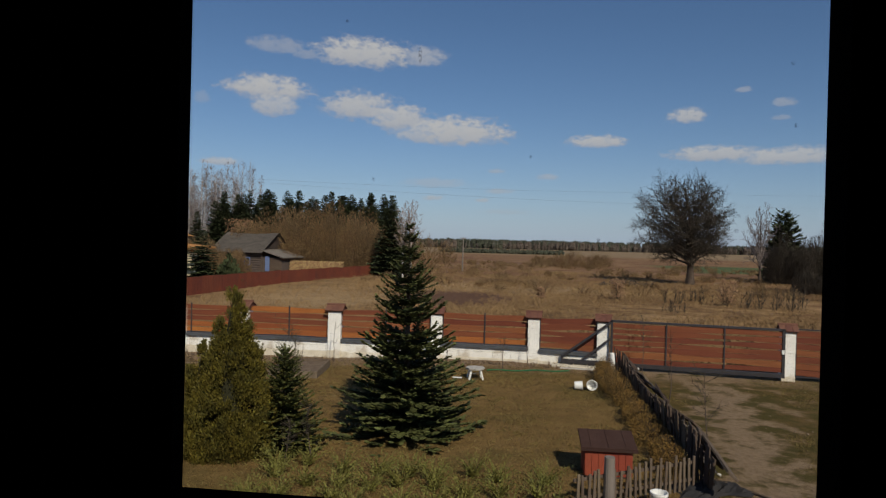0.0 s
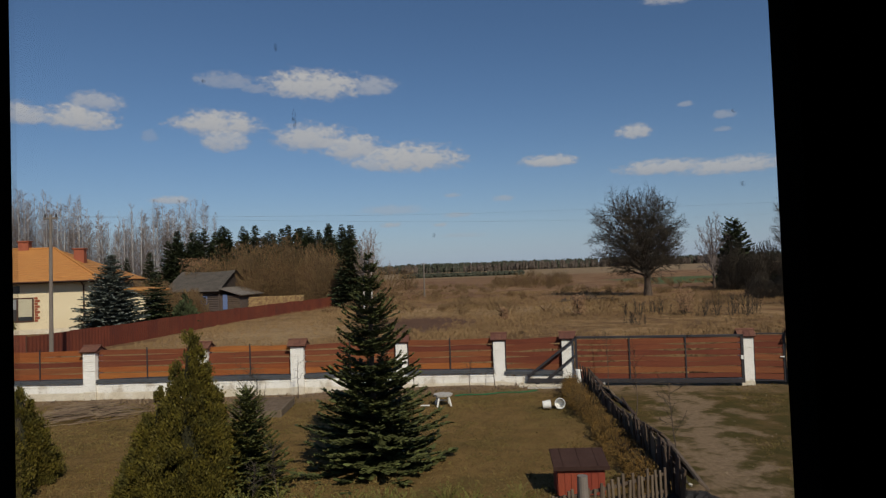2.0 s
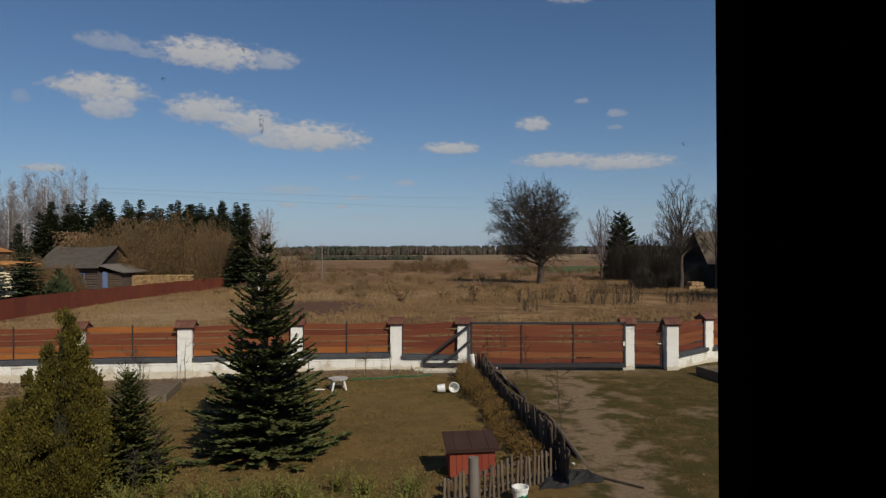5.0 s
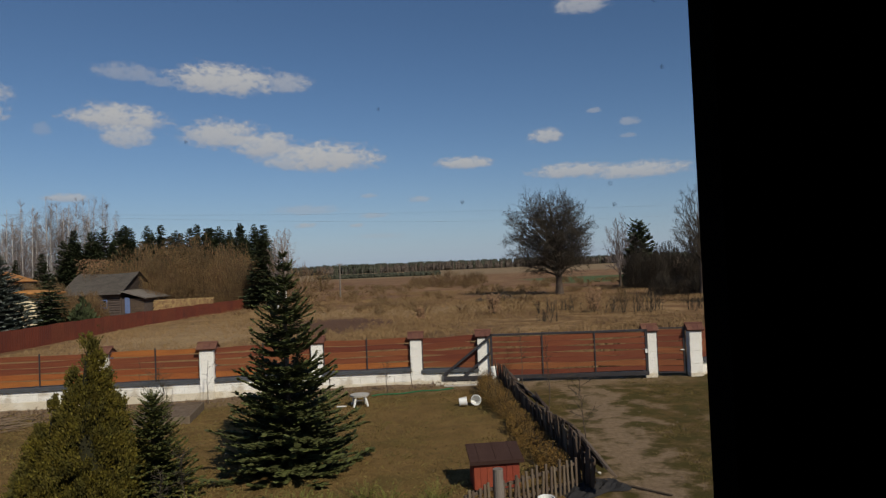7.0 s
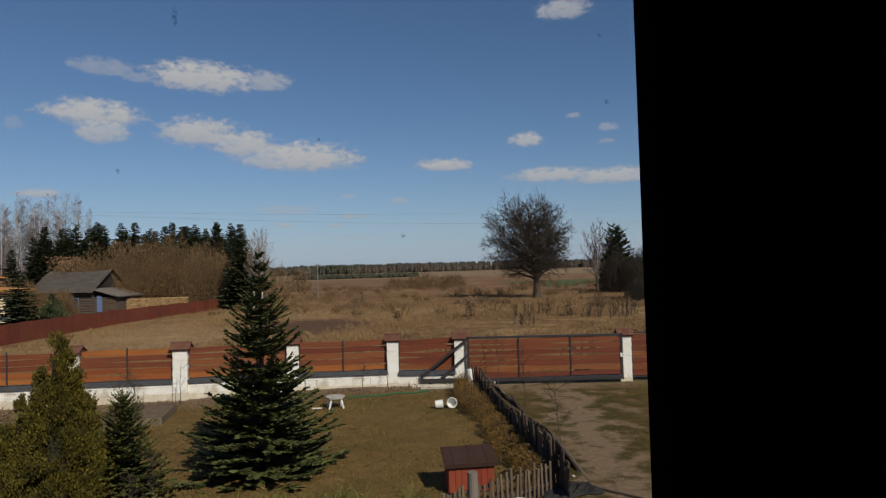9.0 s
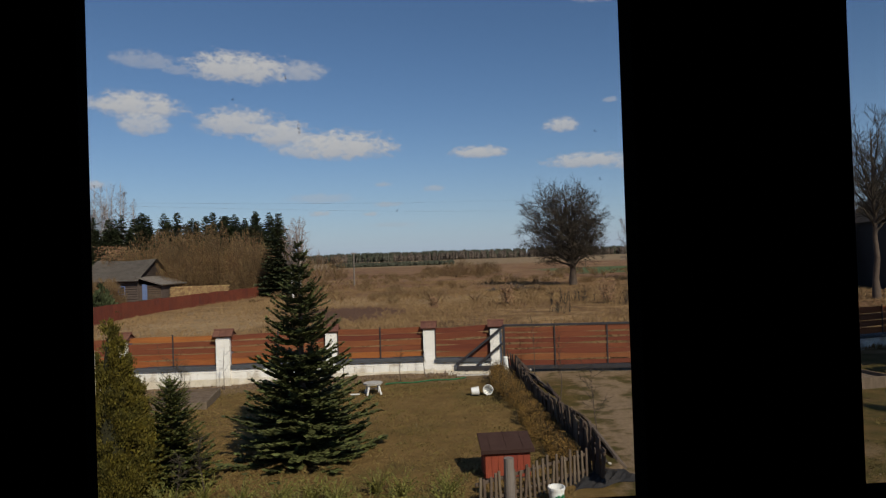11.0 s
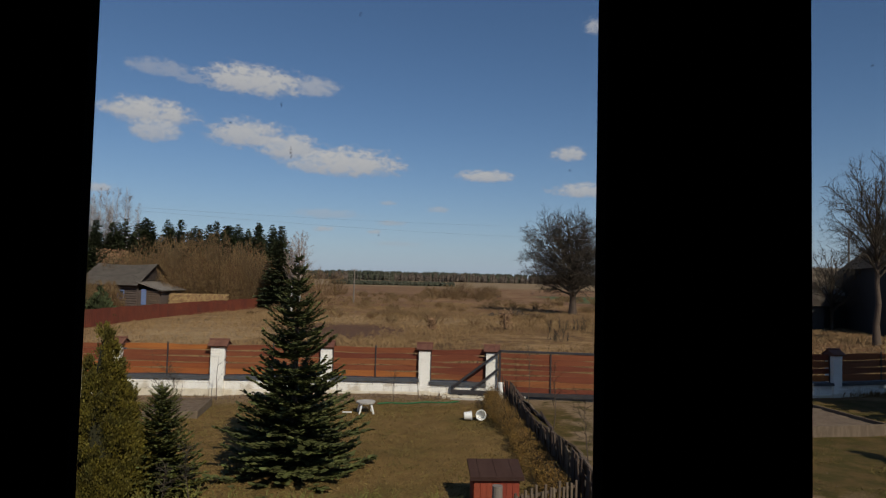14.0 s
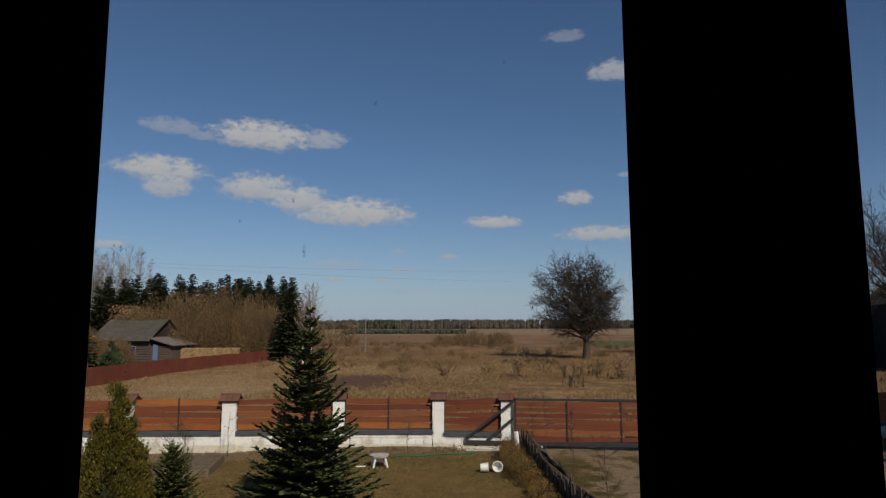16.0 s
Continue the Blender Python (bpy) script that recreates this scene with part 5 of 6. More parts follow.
def raised_bed(x, y, l, w, turn, h, label, seed):
    ob = empty("raised_bed", pose(x, y, -dip(x, y), 0, 0, turn), label, "garden bed", "raised garden beds")
    rng = random.Random(seed)
    for name, b in (("side_board", (0, l, 0, 0.05, -0.02, h)), ("side_board", (0, l, w - 0.05, w, -0.02, h)), ("end_board", (0, 0.05, 0.051, w - 0.051, -0.02, h)), ("end_board", (l - 0.05, l, 0.051, w - 0.051, -0.02, h))):
        part(name, boxed(*b, bevel=0.006), M_OLDWOOD, ob)
    vs, fs, n, m = [], [], 18, 10
    for j in range(m + 1):
        for i in range(n + 1):
            u, v = i / n, j / m
            vs.append((0.051 + (l - 0.102) * u, 0.051 + (w - 0.102) * v, h * 0.7 + 0.05 * noise.noise(Vector((u * 7, v * 7, seed)))))
    for j in range(m):
        for i in range(n):
            k = j * (n + 1) + i
            fs.append((k, k + 1, k + n + 2, k + n + 1))
    part_mesh("soil", mesh_of("soil", vs, fs, mat("bed_soil", (0.10, 0.068, 0.045), (0.17, 0.125, 0.085), 0.95, 6, 50, 0.5)), ob, "dry brown soil")
    return ob


raised_bed(12.3, 15.45, 2.9, 2.5, 98, 0.28, "raised bed edged with old brown boards", 1)
raised_bed(-6.6, 16.4, 1.35, 1.9, 6, 0.20, "low garden bed edged with grey boards", 2)


def stick_heap():
    rng = random.Random(71)
    vs, fs = [], []
    for k in range(170):
        x, y = -11.0 + rng.gauss(0, 0.75), 17.3 + rng.gauss(0, 0.45)
        l, a = rng.uniform(0.3, 1.5), rng.gauss(0.35, 0.35)
        z = -dip(x, y) + max(0.02, 0.40 * math.exp(-((x + 11) ** 2 + (y - 17.3) ** 2)) * rng.random())
        d = Vector((math.cos(a), math.sin(a), rng.uniform(-0.03, 0.10))) * l / 2
        tube(vs, fs, Vector((x, y, z + 0.01)) - d * 0.9 + Vector((0, 0, abs(d.z))), Vector((x, y, z + 0.02)) + d + Vector((0, 0, abs(d.z))), rng.uniform(0.007, 0.02), 0.005, 4)
    tagged(new("brushwood", mesh_of("brushwood", vs, fs, M_STICK)), "heap of pale dry sticks and brushwood on the lawn", "brushwood", kind="stuff")
    vs, fs = [], []
    for k in range(90):
        x, y = rng.uniform(-12.5, -6.0), 18.6 + rng.gauss(0, 0.35)
        l, a = rng.uniform(0.15, 0.6), rng.uniform(0, 3.14)
        d = Vector((math.cos(a), math.sin(a), 0)) * l / 2
        tube(vs, fs, Vector((x, y, 0.02 - dip(x, y))) - d, Vector((x, y, 0.04 - dip(x, y))) + d, 0.012, 0.006, 4)
    tagged(new("twig_litter", mesh_of("twig_litter", vs, fs, M_BARK)), "litter of dark twigs at the wall's foot", "twigs", kind="stuff")


stick_heap()


def scattered_stones():
    rng = random.Random(41)
    vs, fs = [], []
    for k in range(260):
        x, y = rng.uniform(3.6, 8.5), rng.uniform(9.2, 19.0)
        r = rng.uniform(0.006, 0.022)
        j = len(vs)
        for i in range(6):
            a = i * 1.047
            vs.append((x + math.cos(a) * r * rng.uniform(0.7, 1.2), y + math.sin(a) * r * rng.uniform(0.7, 1.2), -0.02))
        for i in range(6):
            a = i * 1.047
            vs.append((x + math.cos(a) * r * 0.55, y + math.sin(a) * r * 0.55, r * rng.uniform(0.6, 1.1)))
        fs.extend((j + i, j + (i + 1) % 6, j + 6 + (i + 1) % 6, j + 6 + i) for i in range(6))
        fs.append(tuple(range(j + 6, j + 12)))
    tagged(new("drive_stones", mesh_of("drive_stones", vs, fs, M_STICK)), "small brownish stones scattered over the sandy drive", "stones", kind="stuff")


scattered_stones()


def clothes_frame():
    ob = empty("clothes_frame", pose(11.15, 13.0, 0), "thin pale metal clothes-drying frame on the grass", "frame")
    for x in (0.0, 0.28):
        vs, fs = [], []
        tube(vs, fs, Vector((x, 0, -0.02)), Vector((x + 0.03, 0.1, 1.5)), 0.015, 0.015, 6)
        part_mesh("leg", mesh_of("leg", vs, fs, M_CABLE), ob)
    for z in (0.5, 1.1, 1.45):
        vs, fs = [], []
        tube(vs, fs, Vector((0.01, 0.1 * z / 1.5, z)), Vector((0.31, 0.1 * z / 1.5, z)), 0.012, 0.012, 6)
        part_mesh("rung", mesh_of("rung", vs, fs, M_CABLE), ob)
    tap = empty("standpipe", pose(10.75, 13.3, 0), "short pale garden standpipe with bent spout", "standpipe")
    vs, fs = [], []
    tube(vs, fs, Vector((0, 0, -0.02)), Vector((0, 0, 0.55)), 0.014, 0.014, 6)
    tube(vs, fs, Vector((0.01, 0, 0.55)), Vector((-0.13, 0, 0.57)), 0.014, 0.012, 6)
    part_mesh("pipe", mesh_of("pipe", vs, fs, M_PLASTIC), tap)


clothes_frame()

# ---- beyond the fence ----
def sheet_fence():
    pts = [Vector(p) for p in ((-34.0, 30.0), (-22.6, 30.6), (-21.6, 36.0), (-20.9, 43.0), (-20.0, 52.0), (-18.2, 61.0), (-16.3, 69.0))]
    rng = random.Random(9)
    for a, b in zip(pts, pts[1:]):
        d = b - a
        ob = empty("sheet_fence", Matrix.Translation((a.x, a.y, 0)) @ Matrix.Rotation(math.atan2(d.y, d.x), 4, "Z"), "rust-red neighbouring fence of upright sheets", "fence", "stretches of the red fence")
        n = max(2, int(d.length / 1.1))
        w = d.length / n
        for k in range(n):
            bm = bmesh.new()
            ribs = 6
            vs0 = []
            for i in range(ribs * 2 + 1):
                x = w * i / (ribs * 2)
                y = 0.008 if i % 2 else -0.008
                vs0.append((bm.verts.new((x, y, -0.05)), bm.verts.new((x, y, 1.12 + 0.01 * k % 0.05))))
            for p, q in zip(vs0, vs0[1:]):
                bm.faces.new((p[0], q[0], q[1], p[1]))
            sh = part("sheet", bm, M_RUST, ob)
            sh.location = (k * w, 0, rng.uniform(-0.03, 0.03))
            part("post", boxed(k * w - 0.03, k * w + 0.03, 0.025, 0.085, -0.05, 1.15), M_BROWN, ob)
        part("rail", boxed(0, d.length, 0.022, 0.06, 0.85, 0.91), M_BROWN, ob)


sheet_fence()


def neighbour_house():
    ob = empty("house", pose(-33.2, 45.0, 0, 0, 0, 12), "cream rendered bungalow with hipped ochre tile roof", "house")
    x0, x1, y0, y1, h = -7.5, 4.6, 0.0, 9.0, 3.75
    part("wall", boxed(x0, x1, y0, y1, -0.1, h), M_WALL_CREAM, ob, "cream render")
    part("plinth", boxed(x0 - 0.02, x1 + 0.02, y0 - 0.02, y1 + 0.02, -0.1, 0.4), M_PLINTH, ob)
    part("soffit", boxed(x0 - 0.75, x1 + 0.75, y0 - 0.75, y1 + 0.75, h + 0.0, h + 0.12), M_BROWN, ob, "dark boarded eaves")
    # hipped roof, clad in rows of tiles
    e = 0.85
    ex0, ex1, ey0, ey1, zb, zt = x0 - e, x1 + e, y0 - e, y1 + e, h + 0.12, h + 2.75
    my, run = (ey0 + ey1) / 2, (ey1 - ey0) / 2
    roof = part("roof", bmesh.new(), M_TILE, ob, "ochre tiled hipped roof")
    rows = 16
    for face in range(4):
        bm = bmesh.new()
        for k in range(rows):
            u0, u1 = k / rows, (k + 1) / rows
            zz0, zz1 = zb + (zt - zb) * u0 + 0.035, zb + (zt - zb) * u1 + 0.008
            i0, i1 = run * u0, run * u1
            if face == 0:
                q = ((ex0 + i0, ey0 + i0, zz0), (ex1 - i0, ey0 + i0, zz0), (ex1 - i1, ey0 + i1, zz1), (ex0 + i1, ey0 + i1, zz1))
            elif face == 1:
                q = ((ex1 - i0, ey1 - i0, zz0), (ex0 + i0, ey1 - i0, zz0), (ex0 + i1, ey1 - i1, zz1), (ex1 - i1, ey1 - i1, zz1))
            elif face == 2:
                q = ((ex1 - i0, ey0 + i0, zz0), (ex1 - i0, ey1 - i0, zz0), (ex1 - i1, ey1 - i1, zz1), (ex1 - i1, ey0 + i1, zz1))
            else:
                q = ((ex0 + i0, ey1 - i0, zz0), (ex0 + i0, ey0 + i0, zz0), (ex0 + i1, ey0 + i1, zz1), (ex0 + i1, ey1 - i1, zz1))
            v = [bm.verts.new(p) for p in q]
            lip = [bm.verts.new((p[0], p[1], p[2] - 0.04)) for p in q[:2]]
            bm.faces.new(v)
            bm.faces.new((lip[0], lip[1], v[1], v[0]))
        part("tile_slope", bm, M_TILE, roof)
    for sx, corner in ((1, (ex0, ey0)), (-1, (ex1, ey0))):
        vs, fs = [], []
        tube(vs, fs, Vector((*corner, zb + 0.05)), Vector((corner[0] + sx * run, my, zt + 0.05)), 0.09, 0.09, 6)
        part_mesh("hip_tiles", mesh_of("hip_tiles", vs, fs, M_TILE), roof)
    vs, fs = [], []
    tube(vs, fs, Vector((ex0 + run, my, zt + 0.06)), Vector((ex1 - run, my, zt + 0.06)), 0.09, 0.09, 6)
    part_mesh("ridge_tiles", mesh_of("ridge_tiles", vs, fs, M_TILE), roof)
    for cx, cy, top in ((-2.2, 4.6, 3.35), (2.3, 3.6, 2.6)):
        ch = part("chimney", boxed(cx - 0.38, cx + 0.38, cy - 0.3, cy + 0.3, h + 0.5, h + top, bevel=0.02), M_BRICK, ob, "red brick chimney")
        part("chimney_cap", boxed(cx - 0.46, cx + 0.46, cy - 0.38, cy + 0.38, h + top, h + top + 0.10, bevel=0.02), M_BRICK, ch)
    # window of the gable front with brick edging
    win = part("window", boxed(-1.85, 0.45, -0.03, 0.05, 0.95, 2.75), M_BROWN, ob, "brown-framed window, one blind half down")
    part("pane", boxed(-1.75, -0.72, -0.045, -0.032, 1.07, 2.65), M_DARKGLASS, win)
    part("pane", boxed(-0.60, 0.33, -0.045, -0.032, 1.07, 1.35), M_DARKGLASS, win)
    part("blind", boxed(-0.60, 0.33, -0.046, -0.033, 1.354, 2.65), M_BLIND, win, "beige lowered blind")
    part("net_curtain", boxed(-1.74, -0.73, -0.049, -0.046, 1.9, 2.64), mat("pale_net", (0.35, 0.36, 0.38), (0.28, 0.29, 0.31), 0.9), win)
    for k in range(9):
        part("brick", boxed(0.49, 0.49 + (0.36 if k % 2 else 0.22), -0.03, 0.03, 0.95 + k * 0.205, 1.13 + k * 0.205, bevel=0.01), M_BRICK, ob)
    part("attic_vent", boxed(-1.4, -0.5, -0.03, 0.02, 3.1, 3.6), M_DARKGLASS, ob, "small dark vent window")
    part("side_window", boxed(x1 - 0.03, x1 + 0.03, 1.6, 2.9, 1.0, 2.3, bevel=0.01), M_PLASTIC, ob)
    vs, fs = [], []
    for p, q in (((3.9, -0.08, 0.0), (3.9, -0.08, 3.5)), ((3.9, -0.08, 3.5), (3.9, -0.7, 3.85))):
        tube(vs, fs, Vector(p), Vector(q), 0.06, 0.06, 7)
    part_mesh("downpipe", mesh_of("downpipe", vs, fs, M_BROWN), ob, "brown rain pipe")
    part("gutter", boxed(ex0, ex1, ey0 - 0.12, ey0 - 0.001, zb - 0.05, zb + 0.04, bevel=0.02), M_BROWN, ob)
    # low side wing
    part("wing_wall", boxed(x1 + 0.01, x1 + 2.2, 4.5, 9.0, -0.1, 2.6), M_WALL_CREAM, ob)
    bm = bmesh.new()
    box(bm, x1 + 0.02, x1 + 3.0, 3.8, 9.3, 0, 0.14, bevel=0.02, turn=Matrix.Translation((0, 0, 3.1)) @ Matrix.Rotation(0.10, 4, "Y") @ Matrix.Translation((0.0, 0, 0.45)))
    part("wing_roof", bm, M_TILE, ob)


neighbour_house()


def utility_pole(x, y, h, r, label, arm=0.9, turn=0):
    ob = empty("utility_pole", pose(x, y, -0.1, 0, 0.6, turn), label, "utility pole", "overhead line poles")
    bm = bmesh.new()
    cone(bm, r, r * 0.62, h, 10)
    part("mast", bm, M_POLE, ob)
    if arm:
        part("cross_arm", boxed(-arm / 2, arm / 2, -0.05, 0.05, h - 0.25, h - 0.15, bevel=0.01), M_POLE, ob)
        for s in (-1, 1):
            bm = bmesh.new()
            cone(bm, 0.05, 0.03, 0.16, 8, (s * arm * 0.42, 0, h - 0.15))
            part("insulator", bm, M_METAL, ob)
    return ob


utility_pole(-20.25, 29.0, 7.1, 0.105, "grey round utility pole with short cross-arm", 0.65)
utility_pole(-8.1, 91.0, 4.9, 0.12, "thin far utility pole in the meadow", 0.8)
utility_pole(41.0, 58.0, 9.2, 0.13, "thin grey utility pole near the barns", 0.9)


def cable(points, sag, label):
    ob = empty("overhead_cable", pose(0, 0, 0), label, "cable", "overhead cables")
    for a, b in zip(points, points[1:]):
        vs, fs = [], []
        a, b = Vector(a), Vector(b)
        n = 24
        pts = [a.lerp(b, k / n) - Vector((0, 0, sag * 4 * (k / n) * (1 - k / n))) for k in range(n + 1)]
        for p, q in zip(pts, pts[1:]):
            tube(vs, fs, p, q, 0.005, 0.005, 3)
        part_mesh("wire", mesh_of("wire", vs, fs, M_CABLE), ob)


cable(((-20.35, 29.0, 6.9), (12.0, 57.0, 8.6), (41.0, 58.0, 9.0)), 0.25, "thin pale overhead cable across the meadow")
cable(((-20.0, 29.0, 6.9), (12.0, 57.0, 7.6), (41.0, 58.0, 8.0)), 0.25, "lower thin pale overhead cable")
cable(((-20.4, 29.0, 6.8), (-31.0, 44.4, 4.1)), 0.5, "dark service cable to the bungalow")


def cottage():
    ob = empty("cottage", pose(-32.3, 69.5, 0, 0, 0, -12), "old dark log cottage with sagging grey roof", "house")
    x0, x1, y0, y1, h = -2.8, 3.6, 0.0, 5.6, 2.35
    for k in range(9):
        part("log", boxed(x0, x1, -0.05 + 0.02 * (k % 2), 0.1, k * 0.26, k * 0.26 + 0.245, bevel=0.05), M_LOGWALL, ob)
    part("wall", boxed(x0, x1, 0.101, y1, -0.1, h), M_LOGWALL, ob)
    bm = bmesh.new()
    m, z1 = (y0 + y1) / 2, 4.55
    for sgn, ya in ((1, y0 - 0.6), (-1, y1 + 0.6)):
        n = 10
        grid = []
        for i in range(n + 1):
            x = x0 - 0.4 + (x1 - x0 + 0.8) * i / n
            sagged = 0.16 * math.sin(math.pi * i / n)
            grid.append((bm.verts.new((x, ya, h - 0.12)), bm.verts.new((x, (ya + m) / 2, (h + z1) / 2 - sagged * 0.7 - 0.05)), bm.verts.new((x, m, z1 - sagged))))
        for a, b in zip(grid, grid[1:]):
            bm.faces.new((a[0], b[0], b[1], a[1]))
            bm.faces.new((a[1], b[1], b[2], a[2]))
    bmesh.ops.solidify(bm, geom=bm.faces[:], thickness=0.14)
    part("roof", bm, M_THATCH, ob, "sagging grey weathered roof")
    for x, sgn in ((x1 - 0.02, 1), (x0 + 0.02, -1)):
        bm = bmesh.new()
        bm.faces.new([bm.verts.new(p) for p in ((x, y0, h), (x, y1, h), (x, m, z1 - 0.1))])
        bmesh.ops.solidify(bm, geom=bm.faces[:], thickness=0.06)
        part("gable", bm, M_LOGWALL, ob)
    for x in (-1.0, 1.4):
        win = part("window", boxed(x, x + 0.75, -0.1, -0.06, 0.8, 1.7), M_BLUEPAINT, ob, "small window in blue frame")
        part("pane", boxed(x + 0.08, x + 0.67, -0.112, -0.101, 0.88, 1.62), M_DARKGLASS, win)
    part("blue_door", boxed(4.0, 4.55, 0.13, 0.18, 0.2, 1.85), M_BLUEPAINT, ob, "faded blue door")
    for k in range(7):
        part("pale_log", boxed(4.65, 6.15, 0.10, 0.19, 0.1 + k * 0.235, 0.31 + k * 0.235, bevel=0.03), M_OLDWOOD, ob, "pale weathered log")
    porch = part("lean_to", boxed(x1 + 0.02, x1 + 2.6, 0.2, 4.0, -0.1, 1.7), M_LOGWALL, ob)
    bm = bmesh.new()
    box(bm, 0, 3.2, -0.3, 4.4, 0, 0.1, turn=Matrix.Translation((x1 - 0.1, 0, 2.55)) @ Matrix.Rotation(0.27, 4, "Y"))
    part("lean_to_roof", bm, M_THATCH, porch)
    stack = empty("firewood_stack", pose(-25.6, 69.2, 0, 0, 0, 6), "long stack of yellow split firewood", "firewood")
    rng = random.Random(2)
    vs, fs = [], []
    for r in range(8):
        for k in range(30):
            p = Vector((k * 0.2 + 0.1 * (r % 2), rng.uniform(-0.05, 0.05), 0.09 + r * 0.18))
            j = len(vs)
            n, rad = 6, rng.uniform(0.075, 0.1)
            vs.extend(p + Vector((math.cos(i * 1.047) * rad, 0, math.sin(i * 1.047) * rad)) for i in range(n))
            vs.extend(p + Vector((math.cos(i * 1.047) * rad, 0.8, math.sin(i * 1.047) * rad)) for i in range(n))
            fs.append(tuple(range(j, j + n)))
            fs.extend((j + i, j + (i + 1) % n, j + n + (i + 1) % n, j + n + i) for i in range(n))
    part_mesh("logs", mesh_of("logs", vs, fs, M_CUTWOOD), stack)


cottage()


def barns():
    ob = empty("barn", pose(31.2, 58.0, 0, 0, 0, -2), "dark boarded barn with brown gabled roof", "barn")
    def gabled(x0, x1, y0, y1, h, z1, wall, roofm, along="x", name=""):
        part("wall", boxed(x0, x1, y0, y1, -0.1, h), wall, ob)
        bm = bmesh.new()
        m = (y0 + y1) / 2
        for ya, s in ((y0 - 0.4, 1), (y1 + 0.4, -1)):
            v = [bm.verts.new(p) for p in ((x0 - 0.3, ya, h - 0.2), (x1 + 0.3, ya, h - 0.2), (x1 + 0.3, m, z1), (x0 - 0.3, m, z1))]
            bm.faces.new(v)
        bmesh.ops.solidify(bm, geom=bm.faces[:], thickness=0.12)
        part("roof", bm, roofm, ob, "brown weathered roof")
        for x in (x0 + 0.02, x1 - 0.02):
            bm = bmesh.new()
            bm.faces.new([bm.verts.new(p) for p in ((x, y0, h), (x, y1, h), (x, m, z1 - 0.1))])
            bmesh.ops.solidify(bm, geom=bm.faces[:], thickness=0.08)
            part("gable", bm, wall, ob)
    gabled(0.0, 11.0, 0.0, 5.4, 2.6, 5.65, M_BARNWALL, M_BARNROOF)
    gabled(0.9, 4.9, -3.9, -0.6, 2.3, 4.2, M_BARNWALL, M_OLDROOF)
    white = empty("outbuilding", pose(36.4, 58.4, 0, 0, 0, -8), "small whitewashed outbuilding with brown roof", "outbuilding")
    part("wall", boxed(0, 5.6, 0, 4.0, -0.1, 2.4), M_WHITE, white)
    bm = bmesh.new()
    bm.faces.new([bm.verts.new(p) for p in ((0, 0.02, 2.4), (5.6, 0.02, 2.4), (2.8, 0.02, 4.2))])
    bmesh.ops.solidify(bm, geom=bm.faces[:], thickness=0.06)
    part("gable", bm, M_WHITE, white)
    bm = bmesh.new()
    for xa in (-0.3, 5.9):
        bm.faces.new([bm.verts.new(p) for p in ((xa, -0.3, 2.25), (xa, 4.3, 2.25), (2.8, 4.3, 4.28), (2.8, -0.3, 4.28))])
    bmesh.ops.solidify(bm, geom=bm.faces[:], thickness=0.1)
    part("roof", bm, M_BARNROOF, white)
    part("window", boxed(2.4, 3.1, -0.04, 0.0, 0.9, 1.7), M_DARKGLASS, white)
    big = empty("barn", pose(36.6, 47.0, 0, 0, 0, -20), "large dark grey barn with steep gable", "barn")
    part("wall", boxed(0, 7.0, 0, 12, -0.1, 5.6), M_BARNWALL, big)
    bm = bmesh.new()
    bm.faces.new([bm.verts.new(p) for p in ((0, 0.02, 5.6), (7.0, 0.02, 5.6), (3.5, 0.02, 8.6))])
    bmesh.ops.solidify(bm, geom=bm.faces[:], thickness=0.08)
    part("gable", bm, M_BARNWALL, big)
    bm = bmesh.new()
    for xa in (-0.3, 7.3):
        bm.faces.new([bm.verts.new(p) for p in ((xa, -0.3, 5.4), (xa, 12.3, 5.4), (3.5, 12.3, 8.7), (3.5, -0.3, 8.7))])
    bmesh.ops.solidify(bm, geom=bm.faces[:], thickness=0.1)
    part("roof", bm, M_BARNROOF, big)
    stack = empty("log_heap", pose(29.0, 57.5, 0), "small heap of yellow cut logs beside the barn", "firewood")
    bm = bmesh.new()
    for k in range(7):
        cone(bm, 0.22, 0.2, 0.9, 9, (0, 0, -0.45), Matrix.Translation(((k % 4) * 0.4 + (k // 4) * 0.2, 0, 0.22 + 0.37 * (k // 4))) @ Matrix.Rotation(math.pi / 2, 4, "X"))
    part("logs", bm, M_CUTWOOD, stack)


barns()

crowned_tree("oak_tree", 18.3, 71.5, 12.0, 5.2, 1.3, 0.42, 5, "broad leafless oak standing alone in the meadow", limbs=44, branches=15, twigs=11, thin=0.012, fork=0.55, rise=0.10, lop=-0.7)
crowned_tree("maple_tree", 28.4, 58.0, 10.8, 2.5, 2.6, 0.20, 15, "slender leafless tree beside the barn", limbs=22, branches=9, twigs=7, fork=0.42, rise=0.30, thin=0.010)
crowned_tree("maple_tree", 31.2, 56.6, 9.4, 1.9, 2.8, 0.13, 16, "thin leafless tree before the barn", limbs=16, branches=8, twigs=6, fork=0.42, rise=0.30, thin=0.010)
crowned_tree("ash_tree", 30.3, 40.0, 12.8, 3.3, 4.2, 0.22, 17, "tall leafless tree with wide crown near the barns", limbs=30, branches=11, twigs=8, fork=0.45, rise=0.25, thin=0.007)
crowned_tree("ash_tree", 32.5, 40.3, 11.9, 3.2, 4.0, 0.27, 18, "tall grey leafless tree before the large barn", limbs=30, branches=11, twigs=8, fork=0.45, rise=0.25, thin=0.007)
crowned_tree("apple_tree", 37.4, 55.0, 7.6, 3.2, 1.2, 0.2, 19, "leafless spreading tree by the white outbuilding", limbs=20, branches=9, twigs=7, fork=0.35, rise=0.3, thin=0.009)
